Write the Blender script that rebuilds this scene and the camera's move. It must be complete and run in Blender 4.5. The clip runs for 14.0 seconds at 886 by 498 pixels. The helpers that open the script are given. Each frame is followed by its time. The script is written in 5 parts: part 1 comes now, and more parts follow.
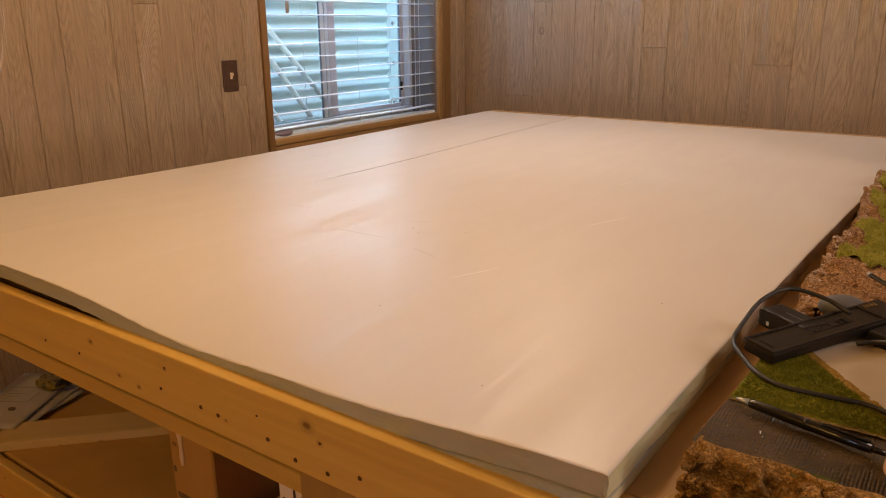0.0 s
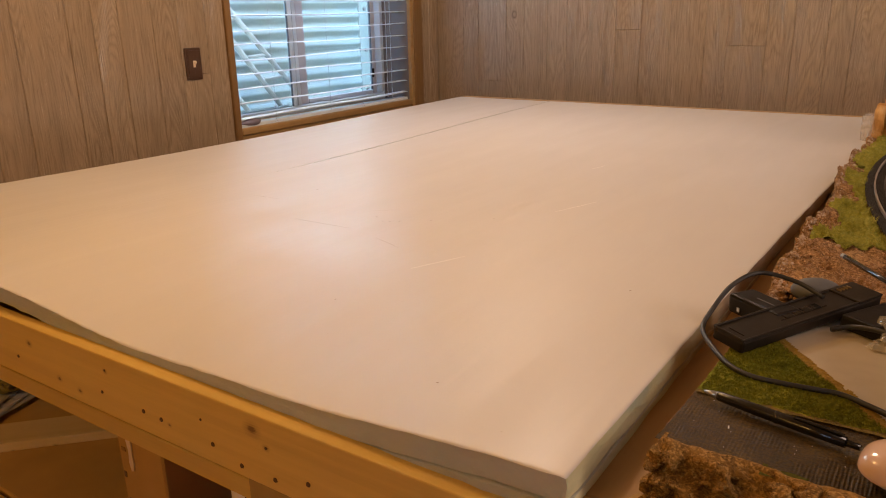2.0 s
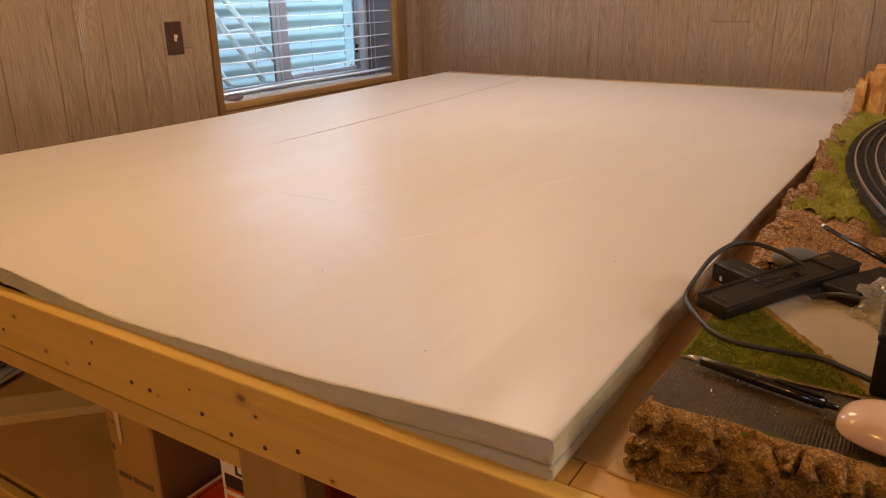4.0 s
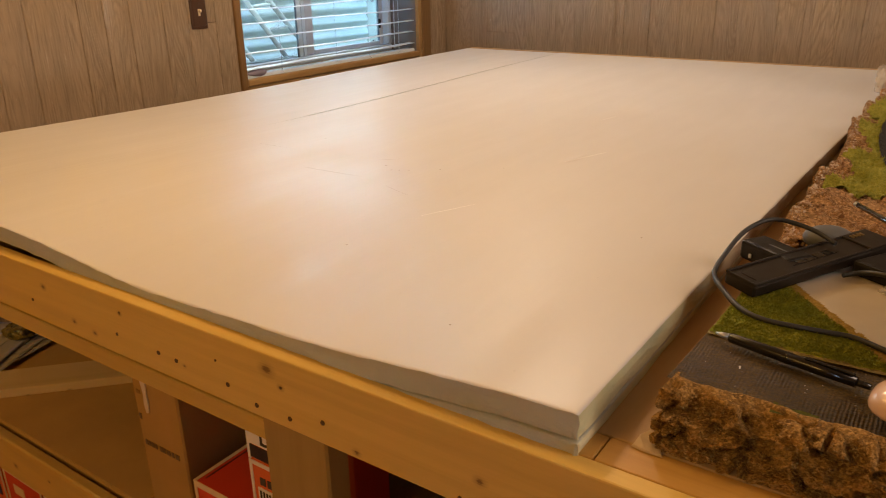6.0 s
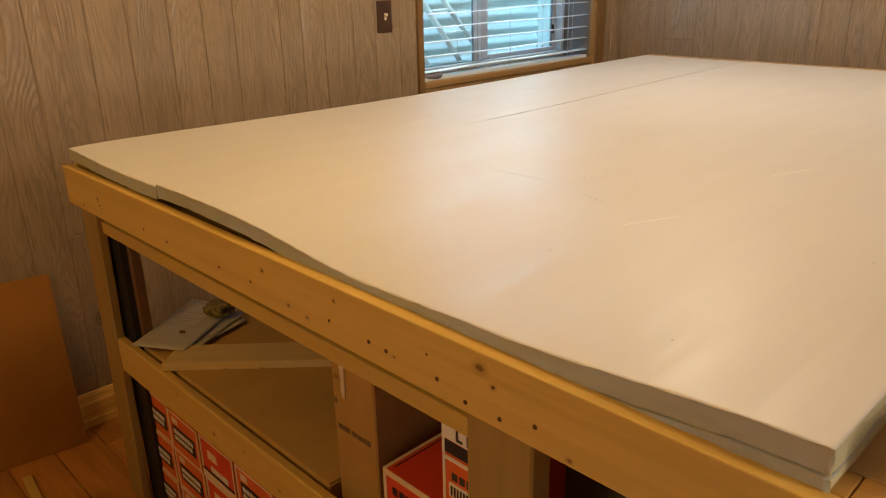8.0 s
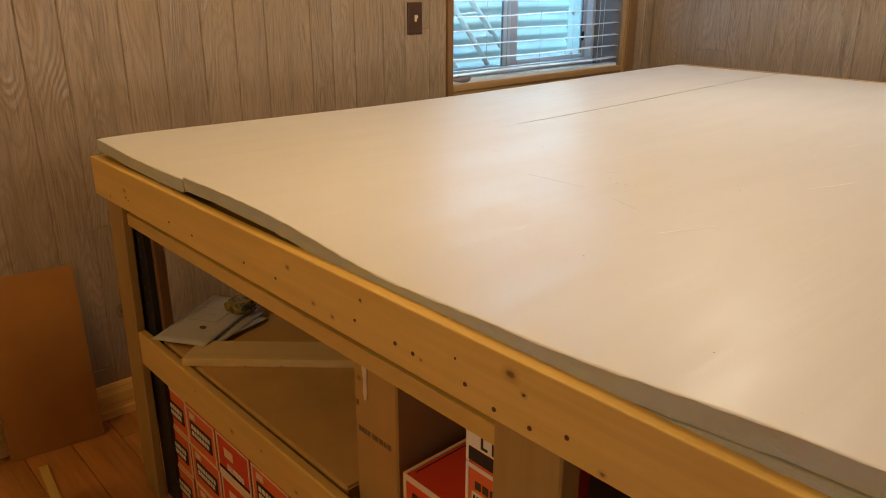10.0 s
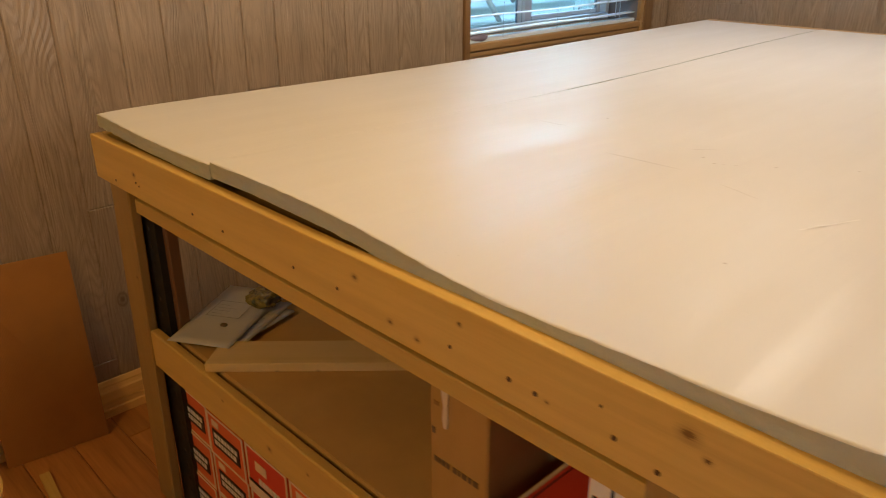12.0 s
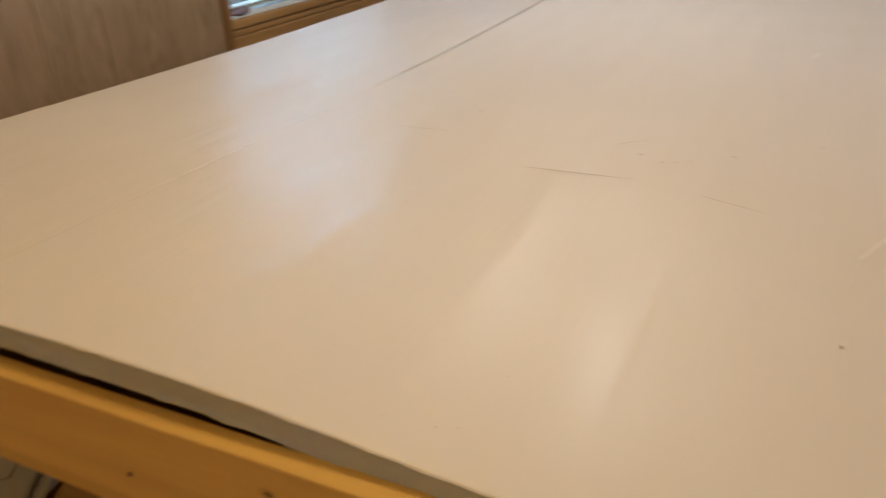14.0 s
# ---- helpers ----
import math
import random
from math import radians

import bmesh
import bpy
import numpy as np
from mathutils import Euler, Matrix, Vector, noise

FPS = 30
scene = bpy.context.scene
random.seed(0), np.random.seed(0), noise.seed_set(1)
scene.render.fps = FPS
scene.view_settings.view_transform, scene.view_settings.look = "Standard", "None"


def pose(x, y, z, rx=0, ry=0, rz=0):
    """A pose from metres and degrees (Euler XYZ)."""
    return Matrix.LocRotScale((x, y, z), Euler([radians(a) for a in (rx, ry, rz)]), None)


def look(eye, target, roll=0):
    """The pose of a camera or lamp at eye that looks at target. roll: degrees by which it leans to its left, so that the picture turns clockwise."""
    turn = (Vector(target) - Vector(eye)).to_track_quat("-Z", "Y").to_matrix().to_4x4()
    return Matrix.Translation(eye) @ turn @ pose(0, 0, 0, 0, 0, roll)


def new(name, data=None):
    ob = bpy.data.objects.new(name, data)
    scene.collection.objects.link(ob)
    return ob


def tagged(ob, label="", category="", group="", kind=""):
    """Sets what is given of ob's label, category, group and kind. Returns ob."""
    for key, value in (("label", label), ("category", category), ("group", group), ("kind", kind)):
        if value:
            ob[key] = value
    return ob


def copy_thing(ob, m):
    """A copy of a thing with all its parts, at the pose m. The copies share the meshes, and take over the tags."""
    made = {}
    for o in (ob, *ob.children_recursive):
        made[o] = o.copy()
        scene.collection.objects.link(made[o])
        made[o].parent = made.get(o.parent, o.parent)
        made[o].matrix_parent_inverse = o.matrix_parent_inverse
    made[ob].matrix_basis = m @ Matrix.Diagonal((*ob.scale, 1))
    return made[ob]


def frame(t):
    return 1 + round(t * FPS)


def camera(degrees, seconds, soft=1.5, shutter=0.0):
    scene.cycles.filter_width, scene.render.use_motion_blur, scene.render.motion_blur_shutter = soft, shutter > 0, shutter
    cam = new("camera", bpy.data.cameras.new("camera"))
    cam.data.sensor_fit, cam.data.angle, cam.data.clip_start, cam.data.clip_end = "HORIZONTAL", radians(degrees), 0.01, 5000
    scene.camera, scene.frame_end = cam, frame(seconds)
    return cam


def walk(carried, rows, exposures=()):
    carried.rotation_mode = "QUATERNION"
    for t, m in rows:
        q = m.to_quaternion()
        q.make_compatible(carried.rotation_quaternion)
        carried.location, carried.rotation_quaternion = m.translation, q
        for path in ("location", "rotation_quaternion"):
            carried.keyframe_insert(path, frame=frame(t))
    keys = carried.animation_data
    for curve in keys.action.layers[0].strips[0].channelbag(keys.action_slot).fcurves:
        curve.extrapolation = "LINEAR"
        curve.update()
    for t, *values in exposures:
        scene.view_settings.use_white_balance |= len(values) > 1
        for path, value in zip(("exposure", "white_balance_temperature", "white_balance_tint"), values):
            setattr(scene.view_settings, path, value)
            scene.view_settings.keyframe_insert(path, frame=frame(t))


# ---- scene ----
cam = camera(61.2, 14.0, 1.0, 0.5)
PATH = [
    (0, (-0.016, 0.007, 1.359), (-1.13, 1.564, 0.781), -0.5),
    (0.5, (-0.02, 0.011, 1.358), (-1.133, 1.567, 0.777), -0.6),
    (1, (-0.022, 0.021, 1.352), (-1.142, 1.574, 0.776), -0.9),
    (1.5, (-0.015, 0.049, 1.344), (-1.115, 1.611, 0.753), -1.2),
    (2, (-0.017, 0.068, 1.343), (-1.088, 1.644, 0.736), -1.2),
    (2.5, (-0.017, 0.067, 1.347), (-1.067, 1.651, 0.723), -1.1),
    (3, (-0.016, 0.057, 1.344), (-1.049, 1.647, 0.708), -0.9),
    (5.5, (-0.017, 0.063, 1.328), (-1.051, 1.622, 0.62), -0.9),
    (6, (-0.022, 0.058, 1.329), (-1.083, 1.595, 0.614), -1.0),
    (6.5, (-0.031, 0.046, 1.328), (-1.132, 1.556, 0.616), -0.9),
    (7, (-0.049, 0.032, 1.329), (-1.22, 1.489, 0.617), -1.1),
    (7.5, (-0.072, 0.014, 1.331), (-1.356, 1.376, 0.628), -1.4),
    (8, (-0.091, 0.004, 1.329), (-1.442, 1.304, 0.634), -1.3),
    (8.5, (-0.095, 0.008, 1.319), (-1.471, 1.291, 0.642), -0.8),
    (9, (-0.104, 0.006, 1.318), (-1.491, 1.281, 0.646), -0.2),
    (11.5, (-0.219, 0.015, 1.309), (-1.574, 1.287, 0.571), 0.6),
    (12, (-0.368, 0.032, 1.305), (-1.687, 1.314, 0.519), -0.0),
    (12.5, (-0.458, 0.052, 1.295), (-1.799, 1.296, 0.486), -0.5),
    (12.9, (-0.544, 0.084, 1.301), (-1.935, 1.264, 0.479), -0.4),
    (13, (-0.577, 0.11, 1.296), (-1.988, 1.266, 0.475), -0.8),
    (13.2, (-0.626, 0.129, 1.297), (-2.014, 1.303, 0.463), -0.7),
    (13.5, (-0.685, 0.173, 1.285), (-1.953, 1.464, 0.434), -1.7),
    (13.7, (-0.728, 0.22, 1.294), (-1.784, 1.676, 0.419), -2.0),
    (13.8, (-0.745, 0.234, 1.295), (-1.694, 1.755, 0.408), -2.2),
    (14, (-0.764, 0.245, 1.289), (-1.546, 1.853, 0.393), -2.2),
]
# the clip's camera drifts from a rosy to a cooler, greener balance
BALANCE = [(0, 4.17, 6500, 19), (3, 4.18, 6420, 19), (6.5, 4.32, 6450, 9), (9, 4.34, 5950, 3), (11.5, 4.42, 5560, 4), (13, 4.56, 5350, 4), (13.5, 4.56, 5200, 4), (14, 4.17, 5150, 4)]
walk(cam, [(t, look(eye, target, roll)) for t, eye, target, roll in PATH], BALANCE)

# ---- light ----
world = bpy.data.worlds.new("world")
scene.world = world
world.use_nodes = True
_bg = world.node_tree.nodes["Background"]
_sky = world.node_tree.nodes.new("ShaderNodeTexSky")
_sky.sky_type, _sky.sun_disc, _sky.sun_elevation, _sky.sun_rotation = "NISHITA", False, radians(38), radians(-34)
world.node_tree.links.new(_sky.outputs[0], _bg.inputs[0])
_bg.inputs[1].default_value = 0.08


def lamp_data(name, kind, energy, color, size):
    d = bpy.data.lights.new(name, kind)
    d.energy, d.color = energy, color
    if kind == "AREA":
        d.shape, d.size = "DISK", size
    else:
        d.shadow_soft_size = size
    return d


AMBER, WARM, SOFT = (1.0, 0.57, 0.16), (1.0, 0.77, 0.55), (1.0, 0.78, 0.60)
# lamps out of view: four placed from shadows and sheen, the last added fill
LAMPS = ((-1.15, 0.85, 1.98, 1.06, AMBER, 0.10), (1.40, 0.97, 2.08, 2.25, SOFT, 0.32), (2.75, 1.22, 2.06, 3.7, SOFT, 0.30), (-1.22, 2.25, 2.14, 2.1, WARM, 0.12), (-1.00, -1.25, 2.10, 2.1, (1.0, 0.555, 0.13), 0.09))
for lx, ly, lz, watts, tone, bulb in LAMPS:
    lamp = new("unseen_lamp_light", lamp_data("unseen_lamp_light", "POINT", watts, tone, bulb))
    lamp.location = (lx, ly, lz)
# an unseen opening in the south wall, added to let in cool daylight fill
SWX0, SWX1, SWZ0, SWZ1 = 0.6, 1.6, 1.45, 1.95


# ---- material tools ----
class Mat:
    """A small builder of node materials."""

    def __init__(self, name, rough=0.6, metallic=0.0, spec=0.5):
        self.m = bpy.data.materials.new(name)
        self.m.use_nodes = True
        self.t = self.m.node_tree
        self.b = self.t.nodes["Principled BSDF"]
        self.b.inputs["Roughness"].default_value = rough
        self.b.inputs["Metallic"].default_value = metallic
        self.b.inputs["Specular IOR Level"].default_value = spec
        self.co = self.node("ShaderNodeTexCoord").outputs["Object"]
        self.rnd = self.node("ShaderNodeObjectInfo").outputs["Random"]

    def node(self, kind, **inputs):
        n = self.t.nodes.new(kind)
        for k, v in inputs.items():
            self.put(n, k.replace("_", " "), v)
        return n

    def put(self, n, key, v):
        sock = n.inputs[int(key)] if key.isdigit() else n.inputs[key]
        if isinstance(v, bpy.types.NodeSocket):
            self.t.links.new(v, sock)
        else:
            sock.default_value = v

    def space(self, scale=(1, 1, 1), shift=0.0):
        """Object coordinates, stretched, and moved by the object's random number."""
        m = self.node("ShaderNodeMapping", Vector=self.co, Scale=scale)
        if shift:
            mul = self.math("MULTIPLY", self.rnd, shift)
            add = self.node("ShaderNodeVectorMath")
            self.put(add, "0", m.outputs[0])
            comb = self.node("ShaderNodeCombineXYZ", X=mul, Y=mul, Z=mul)
            self.put(add, "1", comb.outputs[0])
            return add.outputs[0]
        return m.outputs[0]

    def math(self, op, a, b=0.0, c=None):
        n = self.node("ShaderNodeMath")
        n.operation = op
        self.put(n, "0", a)
        self.put(n, "1", b)
        if c is not None:
            self.put(n, "2", c)
        return n.outputs[0]

    def noise(self, vec, scale, detail=4.0, rough=0.55, distort=0.0):
        n = self.node("ShaderNodeTexNoise", Vector=vec, Scale=scale, Detail=detail, Roughness=rough, Distortion=distort)
        return n.outputs[0]

    def voronoi(self, vec, scale, feature="F1"):
        n = self.node("ShaderNodeTexVoronoi", Vector=vec, Scale=scale)
        n.feature = feature
        return n.outputs["Distance"]

    def wave(self, vec, scale, distort=3.0, detail=2.0, dscale=1.5, axis="X"):
        n = self.node("ShaderNodeTexWave", Vector=vec, Scale=scale, Distortion=distort, Detail=detail)
        n.inputs["Detail Scale"].default_value = dscale
        n.bands_direction = axis
        return n.outputs["Fac"]

    def ramp(self, fac, *stops):
        n = self.node("ShaderNodeValToRGB", Fac=fac)
        e = n.color_ramp.elements
        while len(e) < len(stops):
            e.new(0.5)
        for k, (p, c) in zip(e, stops):
            k.position = p
            k.color = (*c, 1) if isinstance(c, (tuple, list)) else (c, c, c, 1)
        return n.outputs[0]

    def mix(self, fac, a, b, how="MIX"):
        n = self.node("ShaderNodeMix")
        n.data_type, n.blend_type = "RGBA", how
        for key, v in ((0, fac), (6, a), (7, b)):
            if isinstance(v, bpy.types.NodeSocket):
                self.t.links.new(v, n.inputs[key])
            elif key == 0:
                n.inputs[0].default_value = v
            else:
                n.inputs[key].default_value = (*v, 1)
        return n.outputs[2]

    def color(self, c):
        self.put(self.b, "Base Color", c if isinstance(c, bpy.types.NodeSocket) else (*c, 1))
        return self

    def rough(self, v):
        self.put(self.b, "Roughness", v)
        return self

    def bump(self, height, strength=0.3, dist=0.002):
        n = self.node("ShaderNodeBump", Height=height, Strength=strength, Distance=dist)
        if self.b.inputs["Normal"].is_linked:
            self.put(n, "Normal", self.b.inputs["Normal"].links[0].from_socket)
        self.put(self.b, "Normal", n.outputs[0])
        return self


def plain(name, c, rough=0.6, metallic=0.0, spec=0.5, vary=0.12, scale=40.0, bump=0.15):
    """A mostly even surface with faint mottling and fine relief."""
    k = Mat(name, rough, metallic, spec)
    n = k.noise(k.space(), scale, 5)
    big = k.noise(k.space(), scale * 0.12, 3)
    lo, hi = [v * (1 - vary) for v in c], [min(1, v * (1 + vary)) for v in c]
    k.color(k.mix(k.ramp(big, (0.3, 0.0), (0.7, 1.0)), lo, hi))
    k.rough(k.math("ADD", k.math("MULTIPLY", n, 0.16), rough - 0.08))
    return k.bump(n, bump, 0.001).m


def grained(name, dark, mid, light, axis, rough=0.55, fine=90.0, shift=13.0, relief=0.25):
    """Wood with its grain along one axis (0, 1 or 2)."""
    k = Mat(name, rough, 0, 0.35)
    s = [1.0, 1.0, 1.0]
    s[axis] = 0.06
    v = k.space(s, shift)
    warp = k.noise(v, 7.0, 3, 0.6, 0.6)
    fig = k.noise(v, fine * 0.22, 4, 0.6, 1.2)
    fin = k.noise(v, fine, 5, 0.7)
    c = k.ramp(fig, (0.25, dark), (0.5, mid), (0.78, light))
    c = k.mix(0.35, c, k.ramp(fin, (0.3, dark), (0.65, light)))
    c = k.mix(k.math("MULTIPLY", warp, 0.55), c, mid)
    tone = k.ramp(k.rnd, (0.0, 0.86), (1.0, 1.12))
    c = k.mix(1.0, c, tone, "MULTIPLY")
    k.color(c)
    k.rough(k.math("ADD", k.math("MULTIPLY", fin, 0.2), rough - 0.1))
    k.bump(fin, relief, 0.0008)
    return k.m


# ---- mesh tools ----
def block(bm, x0, y0, z0, x1, y1, z1, bevel=0.0, segments=1):
    """A box between two corners, its edges rounded."""
    made = bmesh.ops.create_cube(bm, size=1.0)["verts"]
    bmesh.ops.transform(bm, verts=made, matrix=Matrix.Translation(((x0 + x1) / 2, (y0 + y1) / 2, (z0 + z1) / 2)) @ Matrix.Diagonal((abs(x1 - x0), abs(y1 - y0), abs(z1 - z0), 1)))
    if bevel:
        edges = list({e for v in made for e in v.link_edges})
        bmesh.ops.bevel(bm, geom=edges, offset=bevel, segments=segments, affect="EDGES", profile=0.5)
    return bm


def tube(bm, points, radius, sides=8, taper=None):
    """A round tube along points, closed at both ends."""
    pts = [Vector(p) for p in points]
    rings = []
    up = Vector((0, 0, 1))
    for i, p in enumerate(pts):
        d = (pts[min(i + 1, len(pts) - 1)] - pts[max(i - 1, 0)]).normalized()
        a = d.cross(up)
        a = a.normalized() if a.length > 1e-4 else Vector((1, 0, 0))
        b = d.cross(a).normalized()
        r = radius if taper is None else taper[i]
        rings.append([bm.verts.new(p + r * (math.cos(2 * math.pi * k / sides) * a + math.sin(2 * math.pi * k / sides) * b)) for k in range(sides)])
    for r0, r1 in zip(rings, rings[1:]):
        for k in range(sides):
            f = bm.faces.new((r0[k], r0[(k + 1) % sides], r1[(k + 1) % sides], r1[k]))
            f.smooth = True
    bm.faces.new(rings[0][::-1])
    bm.faces.new(rings[-1])
    return bm


def spline(points, steps=8):
    """Catmull-Rom points through the given ones."""
    p = [Vector(q) for q in points]
    p = [2 * p[0] - p[1]] + p + [2 * p[-1] - p[-2]]
    out = []
    for i in range(1, len(p) - 2):
        for k in range(steps):
            t = k / steps
            out.append(0.5 * (2 * p[i] + (p[i + 1] - p[i - 1]) * t + (2 * p[i - 1] - 5 * p[i] + 4 * p[i + 1] - p[i + 2]) * t * t + (3 * p[i] - p[i - 1] - 3 * p[i + 1] + p[i + 2]) * t ** 3))
    out.append(p[-2])
    return out


def mesh_of(name, bm, material, smooth=False):
    bmesh.ops.recalc_face_normals(bm, faces=bm.faces[:])
    me = bpy.data.meshes.new(name)
    bm.to_mesh(me)
    bm.free()
    for m in material if isinstance(material, (list, tuple)) else [material]:
        me.materials.append(m)
    if smooth:
        for f in me.polygons:
            f.use_smooth = True
    return me


def part(name, bm, material, parent, label="", at=None, smooth=False, kind=""):
    """One mesh object under a thing or a part."""
    ob = new(name, mesh_of(name, bm, material, smooth))
    if at is not None:
        ob.matrix_basis = at
    ob.parent = parent
    return tagged(ob, label, kind=kind)


def thing(name, label, category, at=None, group="", kind=""):
    """An empty at a thing's base, to which its parts belong."""
    ob = new(name)
    ob.empty_display_size = 0.05
    if at is not None:
        ob.matrix_basis = at
    return tagged(ob, label, category, group, kind)


def solid(name, bm, material, label, category, at=None, group="", kind="", smooth=False):
    """A thing that is one mesh."""
    ob = new(name, mesh_of(name, bm, material, smooth))
    if at is not None:
        ob.matrix_basis = at
    return tagged(ob, label, category, group, kind)


def bm_block(*a, **k):
    return block(bmesh.new(), *a, **k)


# ---- materials ----


def panel_wood():
    """Beige embossed oak print: fine pores, nested cathedral figure and a few small round knots."""
    k = Mat("panel_wood", 0.5, 0, 0.95)
    rings = k.node("ShaderNodeTexNoise", Vector=k.space((1, 1, 0.12), 9.0), Scale=6.5, Detail=2.0, Roughness=0.5, Distortion=0.35).outputs[0]
    kn = k.voronoi(k.space((0, 1, 0.7), 23.0), 3.4)
    turn = k.math("MULTIPLY", k.ramp(kn, (0.0, 1.0), (0.06, 0.55), (0.22, 0.0)), 3.0)
    fig = k.math("PINGPONG", k.math("ADD", k.math("MULTIPLY", rings, 44.0), turn), 0.5)
    worn = k.ramp(k.noise(k.space((1, 1, 0.10), 29.0), 11, 3, 0.6), (0.36, 0.15), (0.62, 1.0))
    pore = k.noise(k.space((1, 1, 0.04), 17.0), 240, 3, 0.7)
    broad = k.noise(k.space((1, 1, 0.22), 5.0), 7, 4, 0.6)
    band = k.noise(k.space((1, 1, 0.02), 3.0), 16, 2, 0.5)
    dark, mid, light = (0.190, 0.136, 0.087), (0.294, 0.216, 0.140), (0.360, 0.274, 0.186)
    c = k.ramp(fig, (0.0, light), (0.30, mid), (0.5, dark))
    c = k.mix(k.math("SUBTRACT", 0.86, k.math("MULTIPLY", worn, 0.40)), c, mid)
    c = k.mix(k.ramp(pore, (0.30, 0.7), (0.50, 0.0)), c, [0.6 * q for q in dark])
    c = k.mix(k.ramp(broad, (0.40, 0.0), (0.75, 0.6)), c, mid)
    c = k.mix(k.ramp(band, (0.5, 0.0), (0.75, 0.35)), c, dark)
    ring = k.ramp(kn, (0.014, 0.75), (0.030, 0.10), (0.046, 0.6), (0.062, 0.0))
    c = k.mix(ring, c, [0.5 * q for q in dark])
    c = k.mix(1.0, c, k.ramp(k.rnd, (0.0, 0.94), (1.0, 1.05)), "MULTIPLY")
    k.color(c)
    k.rough(k.math("ADD", k.math("MULTIPLY", pore, 0.08), 0.22))
    k.bump(pore, 0.4, 0.0009)
    k.bump(k.math("MULTIPLY", fig, worn), 0.9, 0.0028)
    return k.m


PANEL_W = panel_wood()
GROOVE = plain("panel_groove", (0.24, 0.175, 0.11), 0.8)
PINE_X = grained("pine_along", (0.43, 0.255, 0.058), (0.645, 0.43, 0.102), (0.72, 0.50, 0.14), 0, rough=0.5, fine=60, relief=0.2)
# same pine for legs and post, set about half as bright
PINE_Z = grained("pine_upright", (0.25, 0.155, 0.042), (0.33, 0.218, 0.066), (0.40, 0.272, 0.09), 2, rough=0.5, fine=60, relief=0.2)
PINE_Y = grained("pine_across", (0.53, 0.335, 0.085), (0.655, 0.44, 0.125), (0.73, 0.51, 0.17), 1, rough=0.5, fine=60, relief=0.2)
# varnish orange, with the battens' dim light put into the tone
PINE_OLD = grained("varnished_pine", (0.34, 0.17, 0.035), (0.46, 0.25, 0.055), (0.56, 0.33, 0.085), 0, rough=0.42, fine=70, relief=0.2)
# one plywood in two tones: darker under the bench, paler on top
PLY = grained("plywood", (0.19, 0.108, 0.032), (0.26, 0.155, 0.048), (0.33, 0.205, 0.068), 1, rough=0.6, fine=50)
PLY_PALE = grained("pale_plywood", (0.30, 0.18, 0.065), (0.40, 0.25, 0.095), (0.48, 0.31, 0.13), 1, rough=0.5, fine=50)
TRIM = grained("stained_trim", (0.12, 0.064, 0.022), (0.19, 0.106, 0.040), (0.27, 0.158, 0.065), 2, rough=0.4, fine=80)
SILL = grained("varnished_sill", (0.21, 0.120, 0.045), (0.31, 0.19, 0.075), (0.41, 0.265, 0.115), 1, rough=0.35, fine=80)
LAMINATE = grained("laminate_floor", (0.20, 0.074, 0.014), (0.43, 0.18, 0.036), (0.64, 0.30, 0.070), 0, rough=0.34, fine=70, shift=31.0)
DARKWOOD = grained("dark_stained_wood", (0.08, 0.04, 0.018), (0.14, 0.07, 0.03), (0.20, 0.11, 0.05), 2, rough=0.4)
# unseen walls and ceiling, kept dark to cut the bounced light
PLASTER_WALL = plain("plain_wall", (0.30, 0.22, 0.14), 0.85)
CEILING = plain("ceiling_paint", (0.28, 0.225, 0.16), 0.9)
VINYL = plain("white_vinyl", (0.86, 0.86, 0.86), 0.35, vary=0.03, bump=0.03)
# white vinyl, backlit: the dimness is put into these two greys
SASH = plain("dimmed_white_sash", (0.50, 0.57, 0.61), 0.4, vary=0.05, bump=0.03)
SASH_GREY = plain("dimmed_grey_sash", (0.46, 0.47, 0.50), 0.4, vary=0.05, bump=0.03)
GASKET = plain("grey_gasket", (0.10, 0.14, 0.17), 0.6)
LADDER_WHITE = plain("ladder_white", (0.90, 0.92, 0.89), 0.45, vary=0.05, bump=0.03)
# white slats, with the blue daylight on them put into the colour
BLIND = plain("blind_slat_daylit", (0.60, 0.70, 0.78), 0.4, vary=0.03, bump=0.03)
BROWN_PLATE = plain("brown_plate", (0.055, 0.026, 0.015), 0.32, vary=0.08, bump=0.04)
IVORY = plain("ivory_toggle", (0.75, 0.66, 0.50), 0.35, vary=0.05)
BRASS = plain("brass_screw", (0.45, 0.32, 0.14), 0.35, 1.0)
BLACK = plain("black_plastic", (0.011, 0.009, 0.008), 0.48, spec=0.22, vary=0.2, scale=120, bump=0.08)
DOCK = plain("dock_brown_black", (0.018, 0.013, 0.009), 0.46, spec=0.25, vary=0.15, scale=120, bump=0.08)
BLACK_GLOSS = plain("black_gloss", (0.01, 0.01, 0.01), 0.16, vary=0.2)
BLACK_METAL = plain("black_painted_metal", (0.02, 0.02, 0.022), 0.45, 0.3, vary=0.2)
GREY = plain("grey_plastic", (0.10, 0.105, 0.115), 0.5)
STEEL = plain("steel", (0.55, 0.55, 0.56), 0.3, 1.0)
RAIL = plain("nickel_rail", (0.62, 0.58, 0.53), 0.36, 1.0)
RAIL_DARK = plain("blackened_rail", (0.16, 0.15, 0.14), 0.4, 1.0)
TIE = plain("black_tie", (0.018, 0.016, 0.015), 0.65)
PAPER = plain("white_paper", (0.50, 0.485, 0.475), 0.75, vary=0.05, bump=0.05)
INK = plain("dark_ink", (0.05, 0.045, 0.045), 0.7)
INK_PALE = plain("pale_grey_ink", (0.30, 0.29, 0.29), 0.7)
